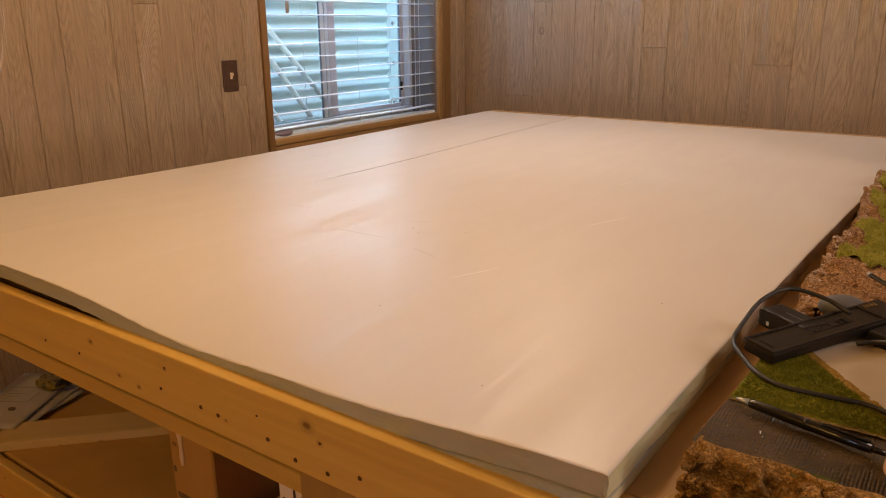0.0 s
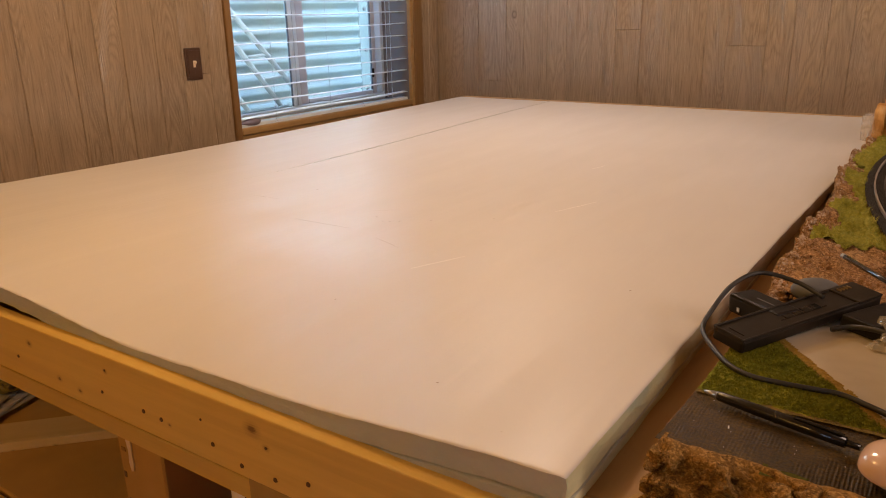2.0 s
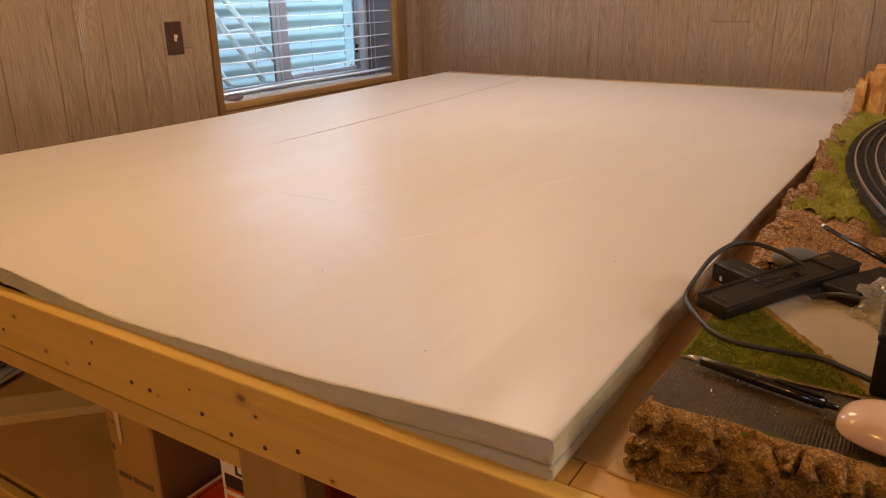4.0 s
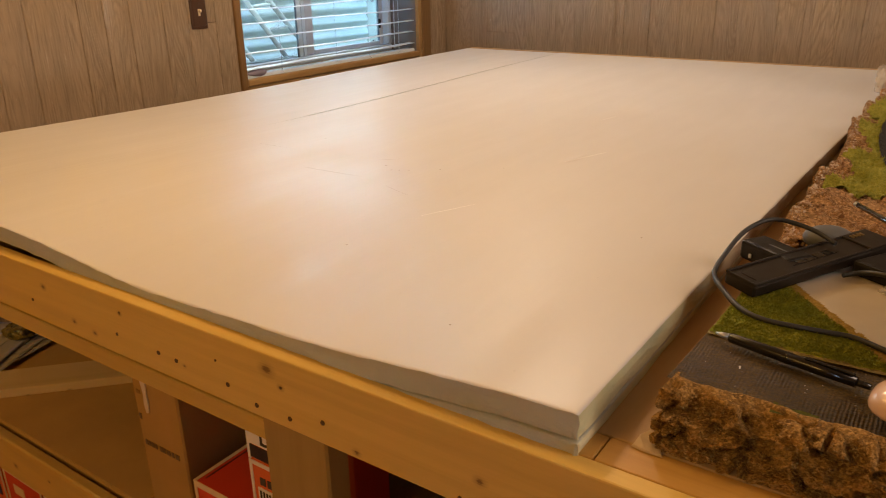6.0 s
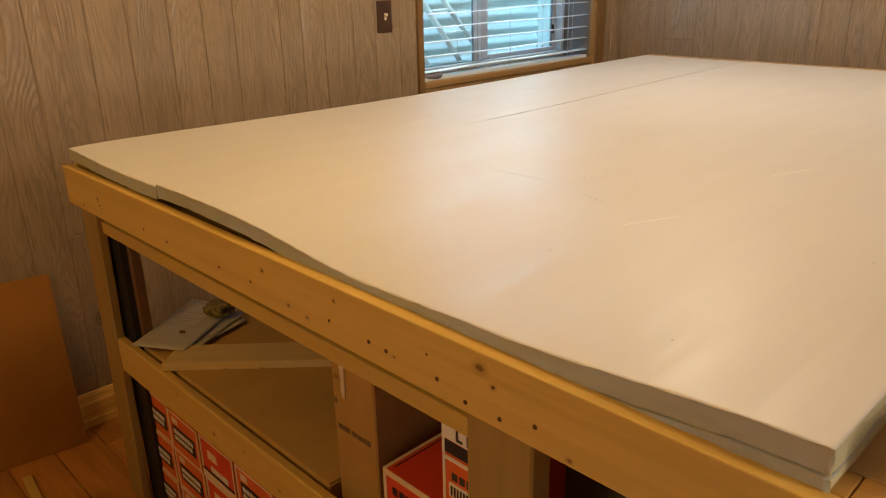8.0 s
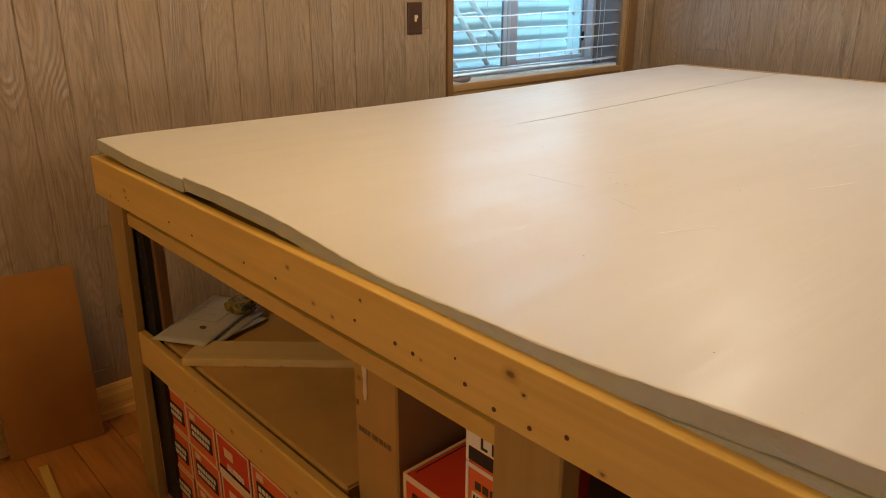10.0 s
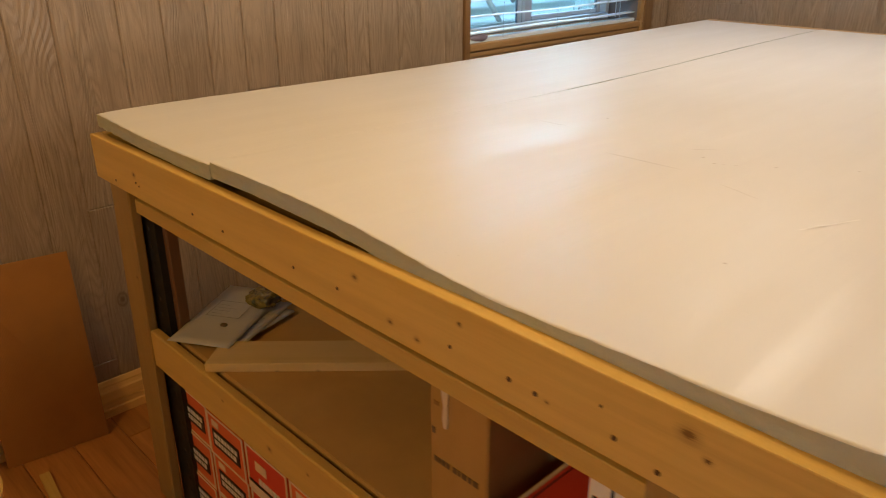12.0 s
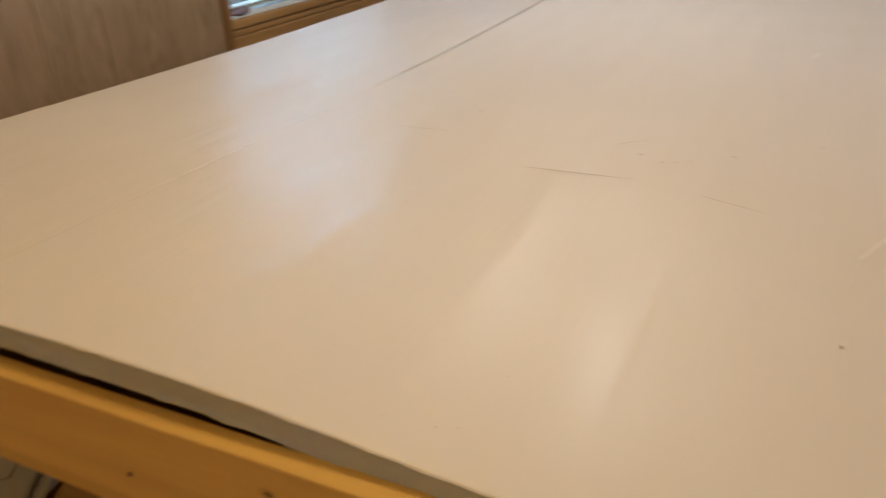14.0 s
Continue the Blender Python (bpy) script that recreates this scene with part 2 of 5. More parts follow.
INK_CARD = plain("ink_soaked_in_card", (0.13, 0.085, 0.04), 0.75)
RED = plain("red_card", (0.62, 0.055, 0.02), 0.4, vary=0.12, scale=20, bump=0.04)
ORANGE = plain("orange_card", (0.68, 0.13, 0.03), 0.45, vary=0.12, scale=20, bump=0.04)
CREAM = plain("cream_card", (0.74, 0.60, 0.42), 0.6, vary=0.12)
NAVY = plain("navy_print", (0.012, 0.012, 0.022), 0.45)
WHITE_PRINT = plain("white_print", (0.78, 0.75, 0.70), 0.5, vary=0.05)
MOUSE_WHITE = plain("glossy_white", (0.62, 0.44, 0.335), 0.16, vary=0.02, bump=0.02)
SCREW = plain("dark_screw_hole", (0.065, 0.028, 0.010), 0.6)
CABLE = plain("black_cable", (0.016, 0.015, 0.015), 0.5)


def corrugated_steel():
    k = Mat("galvanised_steel", 0.45, 0.25)
    v = k.space((1, 1, 3))
    spangle = k.voronoi(k.space(), 60)
    grime = k.noise(v, 5, 5, 0.65)
    # cool daylight is put into the zinc's greenish tint
    k.color(k.mix(k.ramp(grime, (0.35, 0.0), (0.75, 0.8)), (0.74, 0.86, 0.84), (0.56, 0.67, 0.65)))
    k.rough(k.math("ADD", k.math("MULTIPLY", spangle, 0.25), 0.34))
    return k.m


# the pane's cyan tint carries part of the cool daylight
def clear_glass(name, tint=(0.86, 0.97, 0.98), rough=0.0):
    k = Mat(name, rough)
    t = k.t
    out = t.nodes["Material Output"]
    gl = k.node("ShaderNodeBsdfGlossy", Roughness=0.02)
    tr = k.node("ShaderNodeBsdfTransparent", Color=(*tint, 1))
    face = k.node("ShaderNodeLayerWeight", Blend=0.5).outputs["Facing"]
    lw = k.math("ADD", k.math("MULTIPLY", k.math("POWER", face, 4.0), 0.5), 0.04)
    mix = k.node("ShaderNodeMixShader")
    t.links.new(lw, mix.inputs[0])
    t.links.new(tr.outputs[0], mix.inputs[1])
    t.links.new(gl.outputs[0], mix.inputs[2])
    t.links.new(mix.outputs[0], out.inputs[0])
    return k.m


def film_plastic():
    """Thin crinkled clear wrap."""
    k = Mat("clear_wrap", 0.12)
    out = k.t.nodes["Material Output"]
    tr = k.node("ShaderNodeBsdfTransparent", Color=(0.93, 0.9, 0.86, 1))
    k.color((0.8, 0.78, 0.75))
    k.bump(k.voronoi(k.space(), 55), 0.9, 0.006)
    mix = k.node("ShaderNodeMixShader", Fac=0.30)
    k.t.links.new(tr.outputs[0], mix.inputs[1])
    k.t.links.new(k.b.outputs[0], mix.inputs[2])
    k.t.links.new(mix.outputs[0], out.inputs[0])
    return k.m


def foam_top():
    """White foam sheet, with a sheen in long rubbed streaks, smudges and fine scratches."""
    k = Mat("foam_sheet_face", 0.36, 0, 0.5)
    streak = k.noise(k.space((7, 1.1, 1)), 2.6, 1.5, 0.5)
    rub = k.noise(k.space((3.2, 3.2, 1)), 1.9, 2, 0.5)
    smudge = k.noise(k.space(), 1.7, 2, 0.5)
    fine = k.noise(k.space(), 260, 3, 0.6)
    c = k.mix(k.ramp(smudge, (0.3, 0.0), (0.75, 1.0)), (0.61, 0.59, 0.565), (0.575, 0.553, 0.525))
    speck = k.voronoi(k.space(), 21)
    c = k.mix(k.ramp(speck, (0.015, 0.35), (0.03, 0.0)), c, (0.40, 0.36, 0.32))
    k.color(c)
    k.rough(k.ramp(k.math("ADD", k.math("MULTIPLY", streak, 0.7), k.math("MULTIPLY", rub, 0.3)), (0.38, 0.42), (0.64, 0.55)))
    k.bump(k.noise(k.space((2.5, 0.5, 1)), 2.0, 2, 0.4), 0.10, 0.010)
    k.bump(k.noise(k.space((13, 1.0, 1)), 2.6, 2, 0.5), 0.34, 0.006)
    k.bump(fine, 0.06, 0.0006)
    return k.m


# edge set greyer and cooler than the face, its dim light in the colour
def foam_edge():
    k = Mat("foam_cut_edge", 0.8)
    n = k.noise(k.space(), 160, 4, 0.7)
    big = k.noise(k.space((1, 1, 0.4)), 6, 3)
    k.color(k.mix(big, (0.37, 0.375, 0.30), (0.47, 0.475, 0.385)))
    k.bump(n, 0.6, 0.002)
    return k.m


def foam_edge_tinted():
    """Old green and blue paint smears on the cut edge, then shade painted further back."""
    k = Mat("foam_painted_edge", 0.75)
    n = k.noise(k.space(), 140, 4, 0.7)
    s = k.noise(k.space((1, 0.25, 1)), 14, 4, 0.6)
    c = k.ramp(s, (0.40, (0.62, 0.57, 0.34)), (0.56, (0.44, 0.46, 0.26)), (0.70, (0.19, 0.29, 0.28)))
    c = k.mix(k.math("MULTIPLY", n, 0.5), c, (0.6, 0.58, 0.42))
    # fades to dull brown past the smears, for the shaded far edge
    sep = k.node("ShaderNodeSeparateXYZ", Vector=k.co)
    end = k.math("ADD", sep.outputs[1], k.math("MULTIPLY", s, 0.3))
    k.color(k.mix(k.ramp(k.math("SUBTRACT", end, 0.75), (0.25, 0.0), (0.45, 1.0)), c, (0.27, 0.225, 0.18)))
    k.bump(n, 0.5, 0.002)
    return k.m


def cardboard(name, c):
    k = Mat(name, 0.82)
    v = k.space((1, 1, 1))
    flute = k.wave(v, 95, 0.4, 1, 1.0, "Y")
    n = k.noise(v, 9, 5, 0.6)
    fib = k.noise(k.space((1, 1, 0.2)), 220, 3)
    k.color(k.mix(k.ramp(n, (0.3, 0.0), (0.75, 1.0)), [q * 0.88 for q in c], [q * 1.08 for q in c]))
    k.bump(flute, 0.08, 0.0008)
    k.bump(fib, 0.15, 0.0006)
    return k.m


def asphalt():
    """Brown-black model asphalt: pressed fine ribs, worn patches, and glints painted as pale specks."""
    k = Mat("model_asphalt", 0.8, 0, 0.3)
    n = k.noise(k.space(), 320, 4, 0.7)
    big = k.noise(k.space(), 22, 5, 0.65)
    rib = k.wave(k.space((1, 0.25, 1)), 100, 1.4, 2, 3.0, "X")
    worn = k.ramp(k.noise(k.space(), 30, 3, 0.6), (0.42, 0.0), (0.62, 1.0))
    c = k.ramp(big, (0.25, (0.046, 0.026, 0.005)), (0.5, (0.095, 0.056, 0.011)), (0.75, (0.165, 0.104, 0.024)))
    c = k.mix(k.ramp(n, (0.42, 0.75), (0.60, 0.0)), c, (0.014, 0.009, 0.004))
    c = k.mix(k.ramp(k.noise(k.space(), 520, 3, 0.7), (0.56, 0.0), (0.72, 0.5)), c, (0.17, 0.12, 0.065))
    k.color(c)
    k.bump(k.math("MULTIPLY", rib, worn), 0.9, 0.0016)
    k.bump(n, 1.0, 0.0022)
    k.rough(k.math("ADD", k.math("MULTIPLY", n, 0.35), 0.40))
    return k.m


def turf(name, a, b, c):
    k = Mat(name, 0.9, 0, 0.2)
    n = k.noise(k.space(), 210, 5, 0.75)
    big = k.noise(k.space(), 16, 4)
    k.color(k.mix(k.ramp(n, (0.35, 0.0), (0.65, 1.0)), k.ramp(big, (0.3, a), (0.7, b)), c))
    k.bump(n, 1.0, 0.003)
    return k.m


def rock(name, a, b, c):
    k = Mat(name, 0.88, 0, 0.25)
    n = k.noise(k.space(), 70, 6, 0.72, 0.5)
    big = k.noise(k.space(), 15, 5, 0.62, 0.8)
    fine = k.noise(k.space(), 520, 4, 0.75)
    grit = k.voronoi(k.space(), 420)
    col = k.ramp(big, (0.28, a), (0.5, b), (0.72, c))
    col = k.mix(k.ramp(n, (0.36, 0.75), (0.58, 0.0)), col, [q * 0.35 for q in a])
    col = k.mix(k.ramp(k.noise(k.space(), 190, 4, 0.7), (0.38, 0.6), (0.52, 0.0)), col, [q * 0.3 for q in a])
    col = k.mix(k.ramp(k.noise(k.space(), 330, 3, 0.6), (0.50, 0.0), (0.64, 0.7)), col, [min(1, q * 1.25) for q in c])
    col = k.mix(k.ramp(fine, (0.45, 0.0), (0.72, 0.4)), col, [min(1, q * 1.35) for q in c])
    k.color(col)
    k.bump(n, 0.9, 0.005)
    k.bump(grit, 0.7, 0.0020)
    k.bump(fine, 0.8, 0.0018)
    return k.m


STEEL_WELL = corrugated_steel()
GLASS = clear_glass("window_glass")
WRAP = film_plastic()
FOAM, FOAM_EDGE, FOAM_TINT = foam_top(), foam_edge(), foam_edge_tinted()
CARD = cardboard("cardboard", (0.50, 0.305, 0.088))
# tall carton's card, set darker than the flat carton's
CARD_TALL = cardboard("cardboard_darker", (0.40, 0.235, 0.056))
CARD_DARK = cardboard("cardboard_sheet", (0.29, 0.116, 0.008))
ASPHALT = asphalt()
TURF = turf("dark_turf", (0.23, 0.255, 0.016), (0.46, 0.44, 0.035), (0.125, 0.145, 0.010))
TURF_DULL = turf("dull_turf", (0.09, 0.095, 0.012), (0.14, 0.14, 0.02), (0.05, 0.05, 0.008))
TURF_LIGHT = turf("light_turf", (0.30, 0.29, 0.035), (0.45, 0.41, 0.075), (0.18, 0.18, 0.025))
TURF_EDGE = turf("yellowed_turf", (0.26, 0.19, 0.05), (0.34, 0.26, 0.09), (0.14, 0.10, 0.03))
TURF_STAIN = turf("glue_stain", (0.34, 0.21, 0.035), (0.46, 0.29, 0.06), (0.24, 0.15, 0.025))
ROCK_BROWN = rock("carved_rock_brown", (0.17, 0.083, 0.018), (0.31, 0.162, 0.036), (0.50, 0.29, 0.08))
ROCK_RED = rock("carved_rock_red", (0.17, 0.072, 0.022), (0.32, 0.155, 0.052), (0.52, 0.32, 0.15))


def ochre_rock():
    """Ochre-washed carved plaster: upright streaks, paler on the ridges and darker between."""
    k = Mat("ochre_rock", 0.75, 0, 0.3)
    st = k.noise(k.space((1, 1, 0.2)), 60, 4, 0.6)
    big = k.noise(k.space(), 22, 3, 0.6)
    c = k.ramp(big, (0.30, (0.42, 0.20, 0.055)), (0.52, (0.60, 0.34, 0.11)), (0.74, (0.72, 0.50, 0.24)))
    c = k.mix(k.ramp(st, (0.36, 0.6), (0.54, 0.0)), c, (0.30, 0.14, 0.035))
    c = k.mix(k.ramp(st, (0.60, 0.0), (0.74, 0.6)), c, (0.78, 0.66, 0.48))
    k.color(c)
    k.bump(st, 0.5, 0.003)
    return k.m


OCHRE = ochre_rock()
PLASTER = plain("white_plaster", (0.52, 0.45, 0.35), 0.7, vary=0.12, scale=60)
BALLAST = rock("dark_ballast", (0.07, 0.050, 0.032), (0.11, 0.082, 0.055), (0.17, 0.13, 0.09))
GRAVEL = rock("well_gravel", (0.22, 0.21, 0.19), (0.34, 0.33, 0.30), (0.48, 0.46, 0.42))

# ---- the room ----
WX, NY, EX, SY, CEIL = -2.354, 3.50, 4.7, -2.4, 2.42
WIN_Y0, WIN_Y1, WIN_Z0, WIN_Z1 = 2.090, 3.250, 0.892, 2.20

bm = bm_block(WX - 0.2, SY - 0.2, -0.12, EX + 0.2, NY + 0.2, -0.014)
floor = solid("floor", bm, DARKWOOD, "reddish brown wood laminate floor", "floor", kind="structure")

bm = bmesh.new()
T = 0.24
block(bm, WX - T, SY, -0.014, WX - 0.0032, WIN_Y0, CEIL)
block(bm, WX - T, WIN_Y1, -0.014, WX - 0.0032, NY, CEIL)
block(bm, WX - T, WIN_Y0, -0.014, WX - 0.0032, WIN_Y1, WIN_Z0)
block(bm, WX - T, WIN_Y0, WIN_Z1, WX - 0.0032, WIN_Y1, CEIL)
wall_west = solid("wall_west", bm, GROOVE, "beige wood plank panelled wall with a window", "wall", kind="structure")
bm = bm_block(WX - T, NY + 0.0032, -0.014, EX + T, NY + T, CEIL)
wall_north = solid("wall_north", bm, GROOVE, "beige wood plank panelled wall", "wall", kind="structure")
bm = bm_block(EX, SY - T, -0.014, EX + T, NY + 0.012, CEIL)
wall_east = solid("wall_east", bm, PLASTER_WALL, "plain tan wall", "wall", kind="structure")
bm = bm_block(WX - T, SY - T, -0.014, SWX0, SY, CEIL)
block(bm, SWX1, SY - T, -0.014, EX, SY, CEIL)
block(bm, SWX0, SY - T, -0.014, SWX1, SY, SWZ0)
block(bm, SWX0, SY - T, SWZ1, SWX1, SY, CEIL)
wall_south = solid("wall_south", bm, PLASTER_WALL, "plain tan wall", "wall", kind="structure")
bm = bm_block(WX - T, SY - T, CEIL, EX + T, NY + T, CEIL + 0.12)
ceiling = solid("ceiling", bm, CEILING, "plain dull brown ceiling, out of view", "ceiling", kind="structure")


# ---- window ----
window = thing("window_1", "white vinyl sliding window in a stained wood frame", "window", kind="structure")
JX = WX - 0.196
for y0, y1, z0, z1, n in ((WIN_Y0 - 0.026, WIN_Y0 + 0.004, WIN_Z0 - 0.075, WIN_Z1 + 0.02, "casing"), (WIN_Y1 + 0.022, WIN_Y1 + 0.094, WIN_Z0 - 0.075, WIN_Z1 + 0.02, "casing")):
    part("casing", bm_block(WX - 0.012, y0, z0, WX + 0.012, y1, z1, bevel=0.003), TRIM, window, "dark stained wood casing")
part("casing", bm_block(WX - 0.012, WIN_Y0 - 0.026, WIN_Z1 + 0.02, WX + 0.012, WIN_Y1 + 0.094, WIN_Z1 + 0.06, bevel=0.003), TRIM, window, "dark stained wood casing")
part("jamb_lining", bm_block(JX, WIN_Y0 - 0.001, WIN_Z0, WX - 0.013, WIN_Y0 + 0.005, WIN_Z1), VINYL, window)
# right lining darkened: its shade is put into the grey
part("jamb_lining", bm_block(JX, WIN_Y1 - 0.005, WIN_Z0, WX - 0.013, WIN_Y1 + 0.001, WIN_Z1), plain("shaded_jamb", (0.15, 0.135, 0.13), 0.6), window)
part("head_lining", bm_block(JX, WIN_Y0 + 0.005, WIN_Z1 - 0.008, WX - 0.013, WIN_Y1 - 0.005, WIN_Z1), VINYL, window)
part("casing_bead", bm_block(WX - 0.016, WIN_Y1 - 0.004, WIN_Z0 - 0.075, WX + 0.008, WIN_Y1 + 0.0215, WIN_Z1 + 0.02, bevel=0.004, segments=2), SILL, window, "lighter inner casing strip")
# sill: white inner ledge, varnished nosing and a moulded apron
part("window_sill", bm_block(JX, WIN_Y0 + 0.005, WIN_Z0, WX - 0.02, WIN_Y1 - 0.005, WIN_Z0 + 0.014), SILL, window, "varnished wood ledge")
part("sill_nosing", bm_block(WX - 0.02, WIN_Y0 + 0.006, WIN_Z0 - 0.012, WX + 0.008, WIN_Y1 - 0.004, WIN_Z0 + 0.016, bevel=0.006, segments=3), SILL, window, "varnished wood nosing")
part("apron", bm_block(WX - 0.012, WIN_Y0 + 0.006, WIN_Z0 - 0.075, WX + 0.002, WIN_Y1 - 0.005, WIN_Z0 - 0.036, bevel=0.004, segments=2), SILL, window, "varnished wood apron")
part("sill_bead", bm_block(WX - 0.018, WIN_Y0 + 0.006, WIN_Z0 - 0.034, WX + 0.001, WIN_Y1 - 0.005, WIN_Z0 - 0.014, bevel=0.005, segments=2), SILL, window, "rounded bead under the sill")


def vinyl(name, y0, y1, z0, z1, x0, x1, label=""):
    return part(name, bm_block(x0, y0, z0, x1, y1, z1, bevel=0.004, segments=2), SASH, window, label)


FZ0, FZ1 = WIN_Z0 + 0.015, WIN_Z1 - 0.01
vinyl("window_frame", WIN_Y0 + 0.006, WIN_Y1 - 0.006, FZ0, FZ0 + 0.028, JX - 0.02, JX + 0.028)
vinyl("window_frame", WIN_Y0 + 0.006, WIN_Y1 - 0.006, FZ1 - 0.035, FZ1, JX - 0.02, JX + 0.028)
vinyl("window_frame", WIN_Y0 + 0.006, WIN_Y0 + 0.03, FZ0 + 0.029, FZ1 - 0.036, JX - 0.02, JX + 0.028)
vinyl("window_frame", WIN_Y1 - 0.03, WIN_Y1 - 0.006, FZ0 + 0.029, FZ1 - 0.036, JX - 0.02, JX + 0.028)
vinyl("sash_stile", 2.572, 2.622, FZ0 + 0.029, FZ1 - 0.036, JX + 0.006, JX + 0.024)
part("gasket", bm_block(JX + 0.016, 2.568, FZ0 + 0.03, JX + 0.022, 2.5718, FZ1 - 0.037), GASKET, window, "dark rubber gasket")
vinyl("sash_lip", 2.594, 2.598, FZ0 + 0.03, FZ1 - 0.037, JX + 0.0245, JX + 0.030)
part("sash_stile", bm_block(JX - 0.016, 2.640, FZ0 + 0.029, JX + 0.004, 2.690, FZ1 - 0.036, bevel=0.004, segments=2), SASH_GREY, window, "white vinyl sash stile, dimmed to grey")
part("sash_stile", bm_block(JX - 0.016, 3.176, FZ0 + 0.029, JX + 0.004, 3.206, FZ1 - 0.036, bevel=0.004, segments=2), SASH_GREY, window, "white vinyl sash stile, dimmed to grey")
part("gasket", bm_block(JX - 0.004, 3.1725, FZ0 + 0.052, JX + 0.002, 3.1755, FZ1 - 0.037), GASKET, window, "dark rubber gasket")
vinyl("sash_rail", 2.691, 3.170, FZ0 + 0.029, FZ0 + 0.05, JX - 0.016, JX + 0.004)
for k in range(2):
    vinyl("track_rib", WIN_Y0 + 0.031, 2.565, FZ0 + 0.0285, FZ0 + 0.036, JX - 0.010 + 0.020 * k, JX - 0.007 + 0.020 * k)
part("latch", bm_block(JX + 0.004, 3.164, 1.02, JX + 0.016, 3.176, 1.065, bevel=0.003), BLACK, window, "black latch")
for y0, y1, x in ((WIN_Y0 + 0.03, 2.567, JX + 0.014), (2.690, 3.172, JX - 0.006)):
    p = part("pane", bm_block(x, y0, FZ0 + 0.028, x + 0.003, y1, FZ1 - 0.035), GLASS, window, "clear glass pane")
    p.visible_shadow = False

# ---- outside: window well ----
well = thing("window_well", "corrugated galvanised steel window well", "window well", at=pose(-3.06, 2.7, 0.6))


def corrugated(y0, y1, bulge):
    """A ribbed sheet that bows away from the wall."""
    bm = bmesh.new()
    nz, ny = 130, 28
    rows = []
    for i in range(nz + 1):
        z = 0.02 + 1.02 * i / nz
        r = 0.010 * math.sin(2 * math.pi * z / 0.078)
        row = []
        for j in range(ny + 1):
            u = j / ny
            y = y0 + (y1 - y0) * u
            x = -0.02 - bulge * math.sin(math.pi * u) ** 0.6 + r
            row.append(bm.verts.new((x, y, z)))
        rows.append(row)
    for a, b in zip(rows, rows[1:]):
        for j in range(ny):
            bm.faces.new((a[j], a[j + 1], b[j + 1], b[j])).smooth = True
    return bm


part("corrugated_sheet", corrugated(-1.1, 1.02, 0.07), STEEL_WELL, well)
part("flange", bm_block(-0.045, 1.022, 0.0, -0.020, 1.42, 1.08, bevel=0.004), STEEL_WELL, well, "flat bolted steel flange")
for z in (0.28, 0.52, 0.76):
    b = bmesh.new()
    bmesh.ops.create_cone(b, cap_ends=True, segments=6, radius1=0.011, radius2=0.011, depth=0.012)
    part("bolt", b, STEEL, well, at=pose(-0.014, 1.07, z, 0, 90, 0))
part("side_sheet", bm_block(-0.019, 1.40, 0.0, 0.455, 1.415, 1.08), STEEL_WELL, well)
part("side_sheet", bm_block(-0.019, -1.115, 0.0, 0.455, -1.10, 1.08), STEEL_WELL, well)
bm = bm_block(-3.4, 1.5, 0.45, WX - T, 4.3, 0.62)
gravel = solid("gravel_bed", bm, GRAVEL, "grey gravel at the bottom of the window well", "gravel", kind="structure")

ladder = thing("well_ladder", "white metal escape ladder slanting inside the window well", "ladder", at=pose(-2.70, 2.52, 1.36))
for ya, za, yb, zb in ((2.36, 1.40, 2.745, 1.005), (2.36, 1.275, 2.69, 0.882), (2.36, 1.03, 2.50, 0.86), (2.43, 1.328, 2.362, 1.318), (2.59, 1.164, 2.459, 1.157), (2.69, 1.060, 2.545, 1.053)):
    b = bmesh.new()
    tube(b, [(0, ya - 2.52, za - 1.36), (0, yb - 2.52, zb - 1.36)], 0.0125 if za - zb > 0.1 else 0.007, 8)
    part("rail" if za - zb > 0.1 else "rung", b, LADDER_WHITE, ladder)
b = bm_block(-0.006, -0.008, -0.07, 0.006, 0.008, 0.30, bevel=0.002)
solid("hanging_strap", b, plain("rust_strap", (0.45, 0.20, 0.10), 0.7), "rust orange strap hanging in the window well", "strap", at=pose(-2.82, 2.655, 1.48))

# ---- blind ----
blind = thing("window_blind", "open white horizontal slat blind", "blind", at=pose(WX - 0.045, (WIN_Y0 + WIN_Y1) / 2, WIN_Z0 + 0.013))
HALF = (WIN_Y1 - WIN_Y0) / 2 - 0.007


